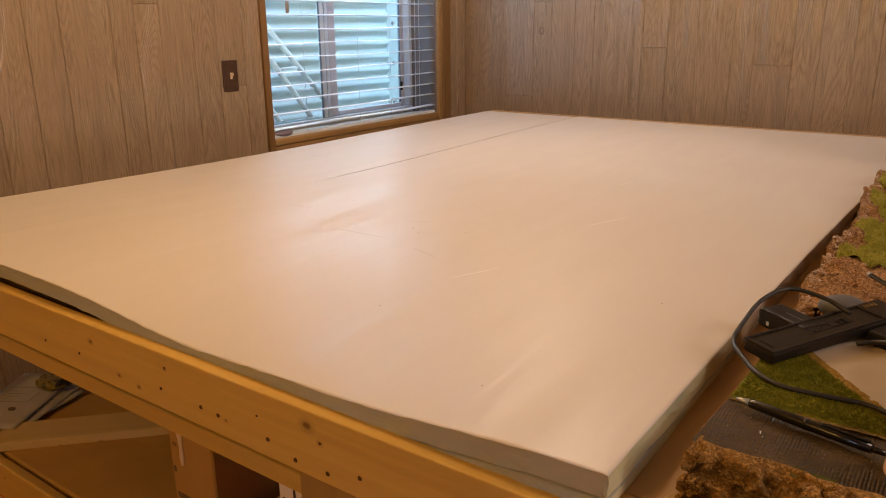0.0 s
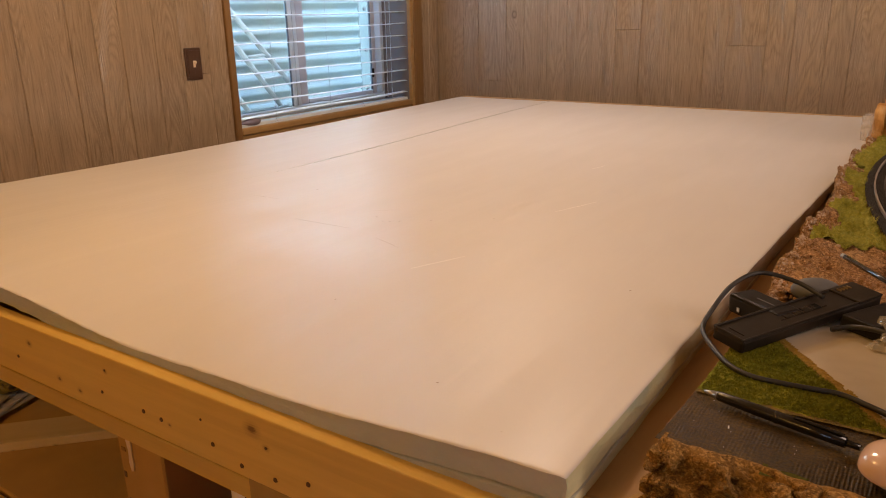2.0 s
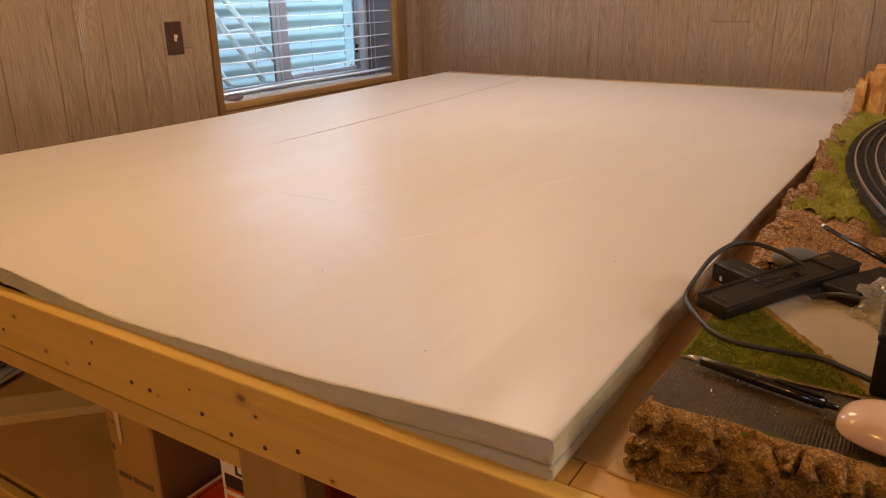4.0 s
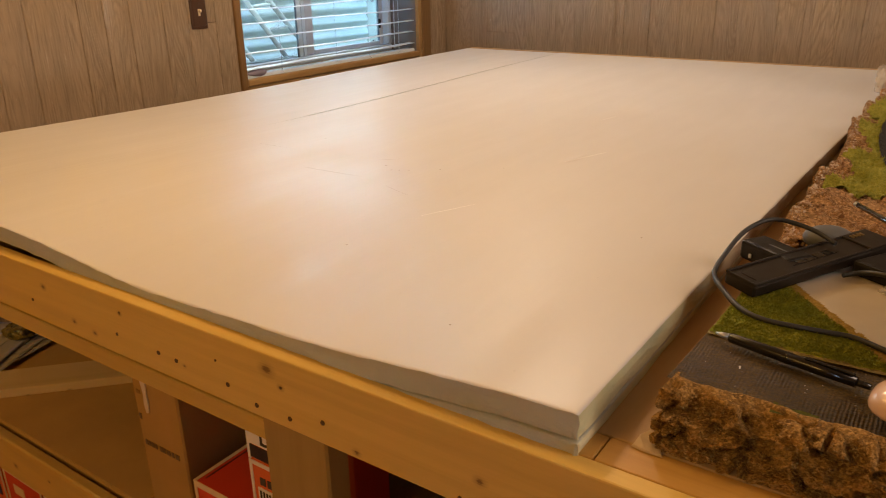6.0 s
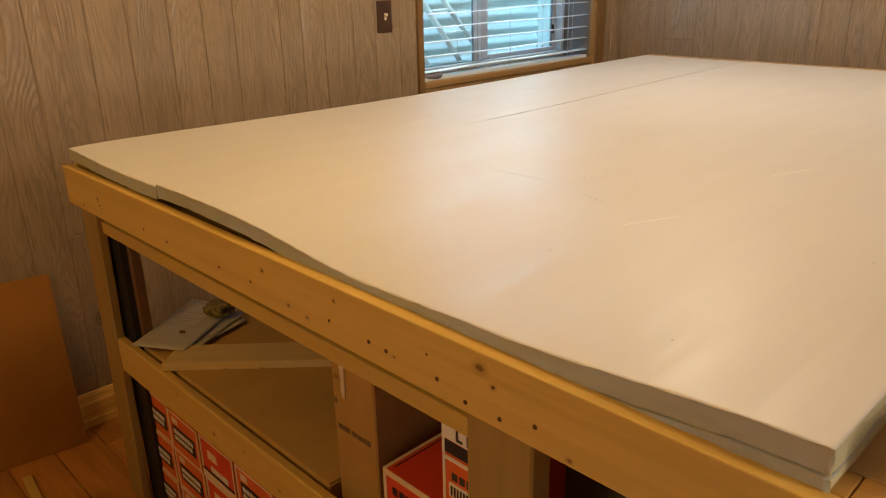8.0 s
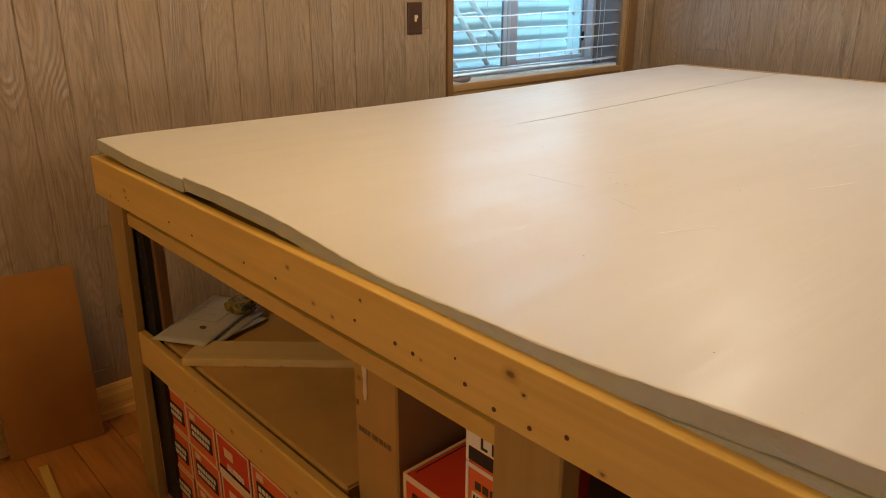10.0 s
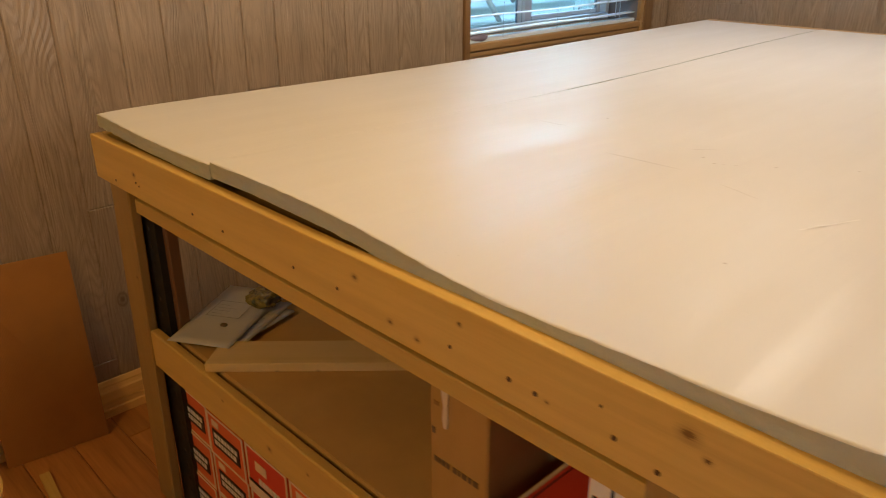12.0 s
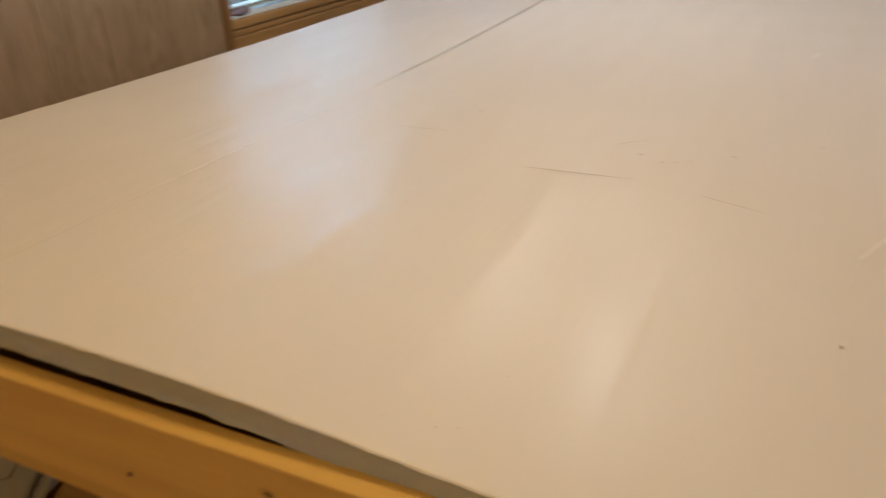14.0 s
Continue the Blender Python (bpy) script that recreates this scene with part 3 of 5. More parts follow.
def slat_mesh(seed):
    """A thin curved slat, slightly bent along its length."""
    rnd = random.Random(seed)
    bm = bmesh.new()
    n, w = 26, 6
    a1, a2, ph = rnd.uniform(-0.003, 0.003), rnd.uniform(0.0008, 0.0022), rnd.uniform(0, 6)
    top, low = [], []
    for i in range(n + 1):
        u = -1 + 2 * i / n
        y = HALF * u
        sag = a1 * u + a2 * math.sin(ph + 4.1 * u) - 0.0015 * (1 - u * u)
        top.append([bm.verts.new((-0.024 + 0.048 * k / w, y, sag + 0.0028 * math.sin(math.pi * k / w) + 0.0008)) for k in range(w + 1)])
        low.append([bm.verts.new((-0.024 + 0.048 * k / w, y, sag + 0.0028 * math.sin(math.pi * k / w) - 0.0008)) for k in range(w + 1)])
    for i in range(n):
        for k in range(w):
            bm.faces.new((top[i][k], top[i + 1][k], top[i + 1][k + 1], top[i][k + 1])).smooth = True
            bm.faces.new((low[i][k], low[i][k + 1], low[i + 1][k + 1], low[i + 1][k])).smooth = True
        bm.faces.new((top[i][0], low[i][0], low[i + 1][0], top[i + 1][0]))
        bm.faces.new((top[i][w], top[i + 1][w], low[i + 1][w], low[i][w]))
    for i in (0, n):
        for k in range(w):
            bm.faces.new((top[i][k], top[i][k + 1], low[i][k + 1], low[i][k]))
    return mesh_of("slat", bm, BLIND)


SLATS = [slat_mesh(s) for s in range(6)]
for k in range(21):
    ob = new("slat", SLATS[(k * 5) % 6])
    ob.matrix_basis = pose(0, 0, 0.038 + 0.0565 * k, 0, -2 if k else 0, 0)
    ob.parent = blind
part("bottom_rail", bm_block(-0.024, -HALF, -0.003, 0.024, HALF, 0.015, bevel=0.004, segments=2), BLIND, blind)
part("head_rail", bm_block(-0.026, -HALF, 1.228, 0.026, HALF, 1.278, bevel=0.003), BLIND, blind)
for y in (-0.36, -0.02, 0.21, 0.44):
    b = bmesh.new()
    tube(b, [(0.0255, y, 0.012), (0.0262, y + 0.001, 0.6), (0.0255, y, 1.235)], 0.0011, 5)
    part("ladder_cord", b, BLIND, blind)
b = bmesh.new()
tube(b, [(0.030, 0.40, 0.03), (0.030, 0.404, 0.6), (0.030, 0.40, 1.235)], 0.0018, 5)
part("pull_cord", b, BLIND, blind)
for y in (-0.36, 0.21, 0.30, 0.44):
    b = bmesh.new()
    tube(b, spline([(0.026, y, 0.014), (0.027, y - 0.009, 0.004), (0.027, y, -0.006), (0.027, y + 0.009, 0.004), (0.026, y, 0.014)], 5), 0.0011, 5)
    part("cord_loop", b, BLIND, blind)
b = bmesh.new()
bmesh.ops.create_uvsphere(b, u_segments=18, v_segments=10, radius=1.0)
for v in b.verts:
    v.co = Vector((v.co.x * 0.022, v.co.y * 0.055, v.co.z * 0.014 * (1 + 0.4 * v.co.y)))
solid("cloth_bundle", b, plain("mauve_cloth", (0.20, 0.18, 0.24), 0.9, vary=0.25), "small mauve cloth bundle on the window ledge", "cloth", at=pose(WX - 0.032, WIN_Y0 + 0.085, WIN_Z0 + 0.031), smooth=True)

# ---- light switch ----
switch = thing("light_switch", "dark brown switch plate with an ivory toggle", "light switch", at=pose(WX, 1.901, 1.174, 0, 0, 0))
part("plate", bm_block(-0.002, -0.035, -0.0575, 0.006, 0.035, 0.0575, bevel=0.003, segments=2), BROWN_PLATE, switch)
part("plate_rim", bm_block(0.0061, -0.027, -0.048, 0.0078, 0.027, 0.048, bevel=0.0012), BROWN_PLATE, switch)
part("toggle", bm_block(0.0, -0.003, -0.005, 0.012, 0.003, 0.005, bevel=0.0015, segments=2), IVORY, switch, "ivory toggle lever", at=pose(0.0082, 0, 0.003, 0, -20, 0))
part("toggle_slot", bm_block(0.0079, -0.005, -0.012, 0.0086, 0.005, 0.012, bevel=0.0008), IVORY, switch)
for z in (-0.03, 0.03):
    b = bmesh.new()
    bmesh.ops.create_cone(b, cap_ends=True, segments=10, radius1=0.0035, radius2=0.003, depth=0.0016)
    part("screw", b, BROWN_PLATE, switch, at=pose(0.0082, 0, z, 0, 90, 0))

# ---- added lamp fittings, past the view ----
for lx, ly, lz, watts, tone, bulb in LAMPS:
    fixture = thing("ceiling_lamp", "added ceiling lamp fitting, out of view", "lamp", at=pose(lx, ly, lz), group="ceiling lamps")
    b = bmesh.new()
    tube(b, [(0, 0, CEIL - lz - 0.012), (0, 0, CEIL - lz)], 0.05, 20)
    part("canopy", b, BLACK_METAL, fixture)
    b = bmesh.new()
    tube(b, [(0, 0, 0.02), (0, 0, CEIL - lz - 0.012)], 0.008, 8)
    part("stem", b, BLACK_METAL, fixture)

# ---- baseboards ----
PINE_BASE = grained("baseboard_pine", (0.66, 0.40, 0.11), (0.80, 0.53, 0.17), (0.86, 0.60, 0.23), 1, rough=0.30, fine=60, relief=0.2)


def baseboard(name, length, at):
    bm = bmesh.new()
    prof = [(0, 0), (0.016, 0), (0.016, 0.024), (0.0125, 0.028), (0.0125, 0.042), (0.0145, 0.047), (0.0145, 0.080), (0.011, 0.085), (0.0085, 0.095), (0.010, 0.101), (0.006, 0.112), (0, 0.113)]
    ends = [[bm.verts.new((x, y, z)) for x, z in prof] for y in (0, length)]
    for i in range(len(prof)):
        j = (i + 1) % len(prof)
        bm.faces.new((ends[0][i], ends[0][j], ends[1][j], ends[1][i]))
    bm.faces.new(ends[0][::-1])
    bm.faces.new(ends[1])
    return solid(name, bm, PINE_BASE, "moulded pale pine baseboard", "baseboard", at=at, kind="structure")


baseboard("baseboard", NY - SY, pose(WX + 0.0005, SY, 0))
baseboard("baseboard", EX - WX - 0.02, pose(WX + 0.018, NY - 0.0005, 0, 0, 0, -90))

# ---- the table ----
FY, FT, FB = 0.5425, 0.933, 0.845
TX0, TX1, TY1 = -1.897, 1.25, 3.02
table = thing("layout_table", "home-built pine workbench table with a foam covered top and open shelf", "table", at=pose(0, 0, 0))


def spotted(name, base, spots):
    """A copy of a wood with single dark knots at given places."""
    m = base.copy()
    m.name = name
    t = m.node_tree
    b = t.nodes["Principled BSDF"]
    src = b.inputs["Base Color"].links[0].from_socket
    co = t.nodes.new("ShaderNodeTexCoord").outputs["Object"]
    warp = t.nodes.new("ShaderNodeTexNoise")
    warp.inputs["Scale"].default_value = 60
    for p, r in spots:
        d = t.nodes.new("ShaderNodeVectorMath")
        d.operation = "SUBTRACT"
        t.links.new(co, d.inputs[0])
        d.inputs[1].default_value = p
        sc = t.nodes.new("ShaderNodeVectorMath")
        sc.operation = "MULTIPLY"
        t.links.new(d.outputs[0], sc.inputs[0])
        sc.inputs[1].default_value = (0.75, 0.0, 1.0)
        ln = t.nodes.new("ShaderNodeVectorMath")
        ln.operation = "LENGTH"
        t.links.new(sc.outputs[0], ln.inputs[0])
        wob = t.nodes.new("ShaderNodeMath")
        wob.operation = "MULTIPLY_ADD"
        t.links.new(warp.outputs[0], wob.inputs[0])
        wob.inputs[1].default_value = r * 0.9
        t.links.new(ln.outputs["Value"], wob.inputs[2])
        rp = t.nodes.new("ShaderNodeValToRGB")
        e = rp.color_ramp.elements
        e.new(0.5)
        sc2 = t.nodes.new("ShaderNodeMath")
        sc2.operation = "DIVIDE"
        t.links.new(wob.outputs[0], sc2.inputs[0])
        sc2.inputs[1].default_value = r * 3.0
        t.links.new(sc2.outputs[0], rp.inputs[0])
        for k, (pos, v) in zip(e, ((0.24, 0.85), (0.34, 0.3), (0.58, 0.0))):
            k.position, k.color = pos, (v, v, v, 1)
        mx = t.nodes.new("ShaderNodeMix")
        mx.data_type = "RGBA"
        t.links.new(rp.outputs[0], mx.inputs[0])
        t.links.new(src, mx.inputs[6])
        mx.inputs[7].default_value = (0.10, 0.042, 0.012, 1)
        src = mx.outputs[2]
    t.links.new(src, b.inputs["Base Color"])
    return m


PINE_FASCIA = spotted("pine_fascia", PINE_X, [((-0.596, 0, 0.913), 0.010), ((-1.052, 0, 0.905), 0.006), ((-0.576, 0, 0.896), 0.0045), ((-0.47, 0, 0.853), 0.005), ((-0.937, 0, 0.863), 0.005), ((-0.868, 0, 0.91), 0.004), ((-0.32, 0, 0.881), 0.006), ((-1.707, 0, 0.89), 0.007), ((-0.985, 0, 0.868), 0.005), ((-0.745, 0, 0.871), 0.003)])
fascia = part("fascia_board", bm_block(TX0, FY, FB, TX1, FY + 0.0215, FT, bevel=0.0022, segments=2), PINE_FASCIA, table, "knotty pine fascia board with screw holes")


# raised discs stand in for the screw holes, hole shade put into the colour
def screw_mesh(r):
    bm = bmesh.new()
    bmesh.ops.create_cone(bm, cap_ends=True, segments=10, radius1=r * 0.85, radius2=r * 0.7, depth=0.0014)
    return mesh_of("screw", bm, SCREW)


SCREWS = {r: screw_mesh(r) for r in (0.0022, 0.0032, 0.0040)}
for x, z, r in ((-1.191, 0.873, 0.0032), (-1.09, 0.876, 0.0032), (-0.882, 0.877, 0.0032), (-0.795, 0.875, 0.0040), (-0.76, 0.874, 0.0040), (-0.666, 0.871, 0.0040), (-0.516, 0.873, 0.0040), (-1.485, 0.873, 0.0032), (-1.386, 0.871, 0.0032), (-0.683, 0.898, 0.0022), (-0.619, 0.859, 0.0040), (-0.566, 0.860, 0.0040), (-0.576, 0.896, 0.0022), (-1.798, 0.859, 0.0032), (-1.702, 0.876, 0.0032), (-1.69, 0.872, 0.0022), (-0.342, 0.853, 0.0032), (-0.868, 0.912, 0.0022)):
    ob = new("screw", SCREWS[r])
    ob.matrix_basis = pose(x, FY - 0.0002, z, 90, 0, 0)
    ob.parent = fascia

LY = FY + 0.0225
# beam cut low so the slot above it draws the fascia's shade line
part("inner_beam", bm_block(-1.811, LY + 0.010, 0.780, -0.642, LY + 0.022, 0.809, bevel=0.0015), PINE_X, table)
part("side_beam", bm_block(TX0, FY + 0.023, FB, TX0 + 0.0215, TY1, FT, bevel=0.002), PINE_Y, table)
part("back_board", bm_block(TX0, TY1 + 0.001, FB, TX1, TY1 + 0.022, FT + 0.0320, bevel=0.001), PLY_PALE, table)
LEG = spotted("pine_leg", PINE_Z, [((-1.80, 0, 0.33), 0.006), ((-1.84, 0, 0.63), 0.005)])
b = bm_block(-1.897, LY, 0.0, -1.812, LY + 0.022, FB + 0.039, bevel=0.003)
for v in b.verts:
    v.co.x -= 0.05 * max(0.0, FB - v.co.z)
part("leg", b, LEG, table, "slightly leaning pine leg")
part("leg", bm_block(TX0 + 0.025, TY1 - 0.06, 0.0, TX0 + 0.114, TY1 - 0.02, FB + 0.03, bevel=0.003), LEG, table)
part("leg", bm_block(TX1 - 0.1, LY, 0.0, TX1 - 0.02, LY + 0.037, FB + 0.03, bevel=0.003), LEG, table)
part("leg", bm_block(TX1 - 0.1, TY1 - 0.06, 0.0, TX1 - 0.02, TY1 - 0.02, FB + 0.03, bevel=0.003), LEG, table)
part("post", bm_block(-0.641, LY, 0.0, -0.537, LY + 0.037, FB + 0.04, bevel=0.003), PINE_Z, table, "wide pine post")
RAIL_WOOD = spotted("pine_rail", PINE_X, [((-1.36, 0, 0.455), 0.007), ((-1.24, 0, 0.470), 0.004), ((-1.12, 0, 0.445), 0.005), ((-1.52, 0, 0.478), 0.004), ((-0.90, 0, 0.47), 0.006)])
part("shelf_rail", bm_block(-1.826, LY + 0.001, 0.420, -0.642, LY + 0.0215, 0.508, bevel=0.003), RAIL_WOOD, table)
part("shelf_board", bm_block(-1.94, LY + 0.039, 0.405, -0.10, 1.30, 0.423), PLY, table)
# black strip set behind the rail to draw the gap's dark line
part("shelf_edge", bm_block(-1.74, LY + 0.0225, 0.455, -0.66, LY + 0.029, 0.494, bevel=0.001), BLACK_METAL, table, "black strip in the gap behind the shelf rail")
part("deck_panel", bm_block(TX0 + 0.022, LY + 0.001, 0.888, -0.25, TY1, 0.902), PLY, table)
part("deck_strip", bm_block(-0.249, 0.604, 0.915, TX1, TY1, FT, bevel=0.001), PLY_PALE, table, "bare plywood strip")
for x0, x1 in ((-0.249, -0.2215), (-0.220, TX1)):
    part("deck_batten", bm_block(x0, LY, 0.915, x1, 0.603, FT - 0.0005, bevel=0.001), PINE_OLD, table, "orange varnished pine board")

# black perforated upright and back upright inside the bench
upright = thing("shelf_upright", "black perforated metal shelf upright", "shelf post", at=pose(-1.826, 0.598, 0))
part("front_flange", bm_block(-0.040, -0.003, 0.0, 0.040, 0.0, 0.86), BLACK_METAL, upright)
part("side_flange", bm_block(0.040, -0.003, 0.0, 0.043, 0.02, 0.86), BLACK_METAL, upright)
# toned discs stand in for the holes, their shadow put into the colour
b = bmesh.new()
bmesh.ops.create_cone(b, cap_ends=True, segments=10, radius1=0.006, radius2=0.006, depth=0.001)
slot = mesh_of("slot", b, plain("slot_shadow", (0.05, 0.045, 0.05), 0.8))
for k in range(20):
    ob = new("slot", slot)
    ob.matrix_basis = pose(0.012, -0.0032, 0.06 + 0.04 * k, 90, 0, 0)
    ob.parent = upright
solid("timber_upright", bm_block(-0.02, -0.012, 0, 0.02, 0.012, 0.86, bevel=0.002), DARKWOOD, "dark brown timber upright under the bench", "post", at=pose(-1.786, 0.622, 0))


# ---- foam boards ----
def sag(x, y):
    """The height of the foam's upper face: bowed in the middle and along the front edge."""
    z = 0.9665
    u = (x + 1.2) / 1.05
    z -= 0.014 * max(0.0, 1 - u * u) * math.exp(-(((y - 1.6) / 0.75) ** 2))
    front = math.exp(-max(0.0, y - 0.56) / 0.28)
    dip = -0.020 * math.exp(-(((x + 0.84) / 0.20) ** 2)) - 0.011 * math.exp(-(((x + 0.55) / 0.16) ** 2))
    back = math.exp(-max(0.0, y - 0.56) / 0.6)
    lift = 0.004 * math.exp(-(((x + 1.25) / 0.3) ** 2)) + 0.007 * math.exp(-(((x + 0.23) / 0.17) ** 2)) + 0.010 * math.exp(-(((x + 1.9) / 0.16) ** 2))
    return z + front * dip + back * lift


def foam_sheet(x0, x1, y0, y1, thick, drop, nx, ny, tinted=False, rag=0.0008, step=0.0, gape=0.0, flush="", skew=0.0):
    """A sheet bent to sag(), with rounded upper rim and a slightly ragged cut edge."""
    bm = bmesh.new()
    rnd = random.Random(int(1000 * (x0 + 7)))
    xs = [x0, x0 + 0.0025, x0 + 0.005] + [x0 + (x1 - x0) * i / nx for i in range(1, nx)] + [x1 - 0.005, x1 - 0.0025, x1]
    ys = [y0, y0 + 0.0025, y0 + 0.005] + [y0 + (y1 - y0) * i / ny for i in range(1, ny)] + [y1 - 0.005, y1 - 0.0025, y1]
    top = {}
    for i, x in enumerate(xs):
        for j, y in enumerate(ys):
            rim = i in (0, len(xs) - 1) or j in (0, len(ys) - 1)
            if gape and i == len(xs) - 1:
                x -= gape * math.exp(-(((y - 1.84) / 0.36) ** 4))
            x += skew * (i / (len(xs) - 1)) * (y - y0) / (y1 - y0)
            soft = (flush == "east" and i == len(xs) - 1) or (flush == "west" and i == 0)
            fall = drop + step * math.exp(-max(0.0, y - 0.56) / 0.06)
            top[i, j] = bm.verts.new((x, y, sag(x, y) - fall - (0.0001 if soft else 0.0009 if rim else 0) + (rnd.uniform(-rag, rag) if rim and not soft else 0)))
    for i in range(len(xs) - 1):
        for j in range(len(ys) - 1):
            f = bm.faces.new((top[i, j], top[i + 1, j], top[i + 1, j + 1], top[i, j + 1]))
            f.smooth = True
    ring = [(i, 0) for i in range(len(xs))] + [(len(xs) - 1, j) for j in range(1, len(ys))] + [(i, len(ys) - 1) for i in range(len(xs) - 2, -1, -1)] + [(0, j) for j in range(len(ys) - 2, 0, -1)]
    levels = [[top[k] for k in ring]]
    for d in (0.35, 0.7, 1.0):
        row = []
        for k in ring:
            v = top[k].co
            out = Vector((-1 if k[0] == 0 else 1 if k[0] == len(xs) - 1 else 0, -1 if k[1] == 0 else 1 if k[1] == len(ys) - 1 else 0, 0))
            row.append(bm.verts.new((v.x + out.x * rnd.uniform(-rag, rag) * 1.5, v.y + out.y * rnd.uniform(-rag, rag) * 1.5, v.z - thick * d)))
        levels.append(row)
    for a, c in zip(levels, levels[1:]):
        for k in range(len(ring)):
            f = bm.faces.new((a[k], c[k], c[(k + 1) % len(ring)], a[(k + 1) % len(ring)]))
            east = ring[k][0] == len(xs) - 1 and ring[(k + 1) % len(ring)][0] == len(xs) - 1
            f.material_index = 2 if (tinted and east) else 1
    f = bm.faces.new(levels[-1])
    f.material_index = 1
    return bm


SEAM = -1.440
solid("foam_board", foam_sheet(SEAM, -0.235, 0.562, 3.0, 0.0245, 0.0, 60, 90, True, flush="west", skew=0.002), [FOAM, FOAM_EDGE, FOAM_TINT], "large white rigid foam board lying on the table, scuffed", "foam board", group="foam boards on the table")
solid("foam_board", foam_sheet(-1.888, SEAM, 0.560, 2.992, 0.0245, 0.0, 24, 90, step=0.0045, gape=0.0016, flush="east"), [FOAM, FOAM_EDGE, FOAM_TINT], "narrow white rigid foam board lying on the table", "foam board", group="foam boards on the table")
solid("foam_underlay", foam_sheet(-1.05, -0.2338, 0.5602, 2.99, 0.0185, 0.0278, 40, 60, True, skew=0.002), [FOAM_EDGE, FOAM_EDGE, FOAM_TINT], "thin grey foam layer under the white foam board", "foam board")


def pencil(name, points, width, label, material=None):
    """A scratch or pencil line on the foam."""
    bm = bmesh.new()
    row = []
    pts = [Vector((x, y, 0)) for x, y in points]
    n = 24
    for i in range(n + 1):
        p = pts[0].lerp(pts[1], i / n)
        d = (pts[1] - pts[0]).normalized()
        s = Vector((-d.y, d.x, 0)) * width * 0.5 * math.sin(math.pi * (0.06 + 0.88 * i / n)) ** 0.5
        wob = min(0.0012, 0.008 * (pts[1] - pts[0]).length ** 1.5) * math.sin(i * 0.55)
        row.append([bm.verts.new((p.x + q * s.x + wob * d.y, p.y + q * s.y, sag(p.x, p.y) + 0.0006)) for q in (-1, 1)])
    for a, c in zip(row, row[1:]):
        bm.faces.new((a[0], a[1], c[1], c[0]))
    return solid(name, bm, material or PENCIL, label, "mark", group="marks on the foam")


PENCIL = plain("grey_pencil", (0.36, 0.31, 0.27), 0.6)
SCRATCH = plain("pale_scratch", (0.73, 0.71, 0.68), 0.40, vary=0.03)
for a, c, w in (((-0.684, 0.958), (-0.642, 1.052), 0.0030), ((-0.641, 1.385), (-0.600, 1.498), 0.0032), ((-0.745, 1.803), (-0.729, 1.864), 0.0034)):
    pencil("scratch", (a, c), w, "pale shallow scratch on the foam board", SCRATCH)
for a, c, w in (((-1.056, 1.082), (-0.921, 1.090), 0.0014), ((-0.842, 1.067), (-0.770, 1.039), 0.0009), ((-1.292, 1.184), (-1.207, 1.186), 0.0009), ((-0.972, 1.208), (-0.933, 1.245), 0.0011)):
    pencil("pencil_line", (a, c), w, "thin grey pencil scratch on the foam board")
for x, y in ((-0.93, 1.18), (-0.90, 1.16), (-0.885, 1.165), (-0.87, 1.175), (-0.70, 0.80), (-0.72, 1.28), (-1.2, 1.3), (-0.43, 0.66), (-0.35, 1.02), (-0.82, 1.21)):
    b = bmesh.new()
    bmesh.ops.create_circle(b, cap_ends=True, segments=7, radius=random.uniform(0.0012, 0.0024))
    solid("scuff_dot", b, PENCIL, "tiny dark scuff on the foam board", "mark", at=pose(x, y, sag(x, y) + 0.0008), group="marks on the foam")


# ---- under the bench ----
def carton(name, size, at, material, label, flap=False):
    """A closed cardboard carton with a taped centre seam."""
    w, d, h = size
    box = thing(name, label, "box", at=at)
    part("body", bm_block(0, 0, 0, w, d, h, bevel=0.003), material, box)
    part("flap", bm_block(0.002, 0.002, h + 0.0002, w - 0.002, d / 2 - 0.001, h + 0.0032, bevel=0.001), material, box)
    part("flap", bm_block(0.002, d / 2 + 0.001, h + 0.0002, w - 0.002, d - 0.002, h + 0.0032, bevel=0.001), material, box)
    return box


flat = carton("flat_carton", (0.745, 0.56, 0.081), pose(-1.746, 0.5955, 0.4235), CARD, "wide flat brown cardboard carton on the shelf")
tall = carton("tall_carton", (0.108, 0.36, 0.372), pose(-0.991, 0.612, 0.4235), CARD_TALL, "tall narrow brown cardboard carton with torn tape on the shelf")
b = bmesh.new()
left = [(0.030, 0.266), (0.027, 0.280), (0.029, 0.300), (0.026, 0.318), (0.024, 0.332), (0.026, 0.345)]
right = [(0.036, 0.268), (0.038, 0.284), (0.037, 0.303), (0.0385, 0.320), (0.037, 0.333), (0.0385, 0.343)]
rows = [[[b.verts.new((x, y, z)) for x, z in (l, r)] for y in (-0.0026, -0.0008)] for l, r in zip(left, right)]
for p, q in zip(rows, rows[1:]):
    for e, f in (((0, 0), (0, 1)), ((0, 1), (1, 1)), ((1, 1), (1, 0)), ((1, 0), (0, 0))):
        b.faces.new((p[e[0]][e[1]], p[f[0]][f[1]], q[f[0]][f[1]], q[e[0]][e[1]]))
b.faces.new((rows[0][0][0], rows[0][1][0], rows[0][1][1], rows[0][0][1]))
b.faces.new((rows[-1][0][0], rows[-1][0][1], rows[-1][1][1], rows[-1][1][0]))
part("tape_scrap", b, plain("yellowed_tape", (0.70, 0.58, 0.40), 0.5), tall, "torn yellowed tape scrap")
part("tape_scrap", bm_block(0.010, -0.0020, 0.296, 0.020, -0.0008, 0.303, bevel=0.0005), plain("torn_card_layer", (0.26, 0.14, 0.035), 0.8), tall, "torn patch of card")
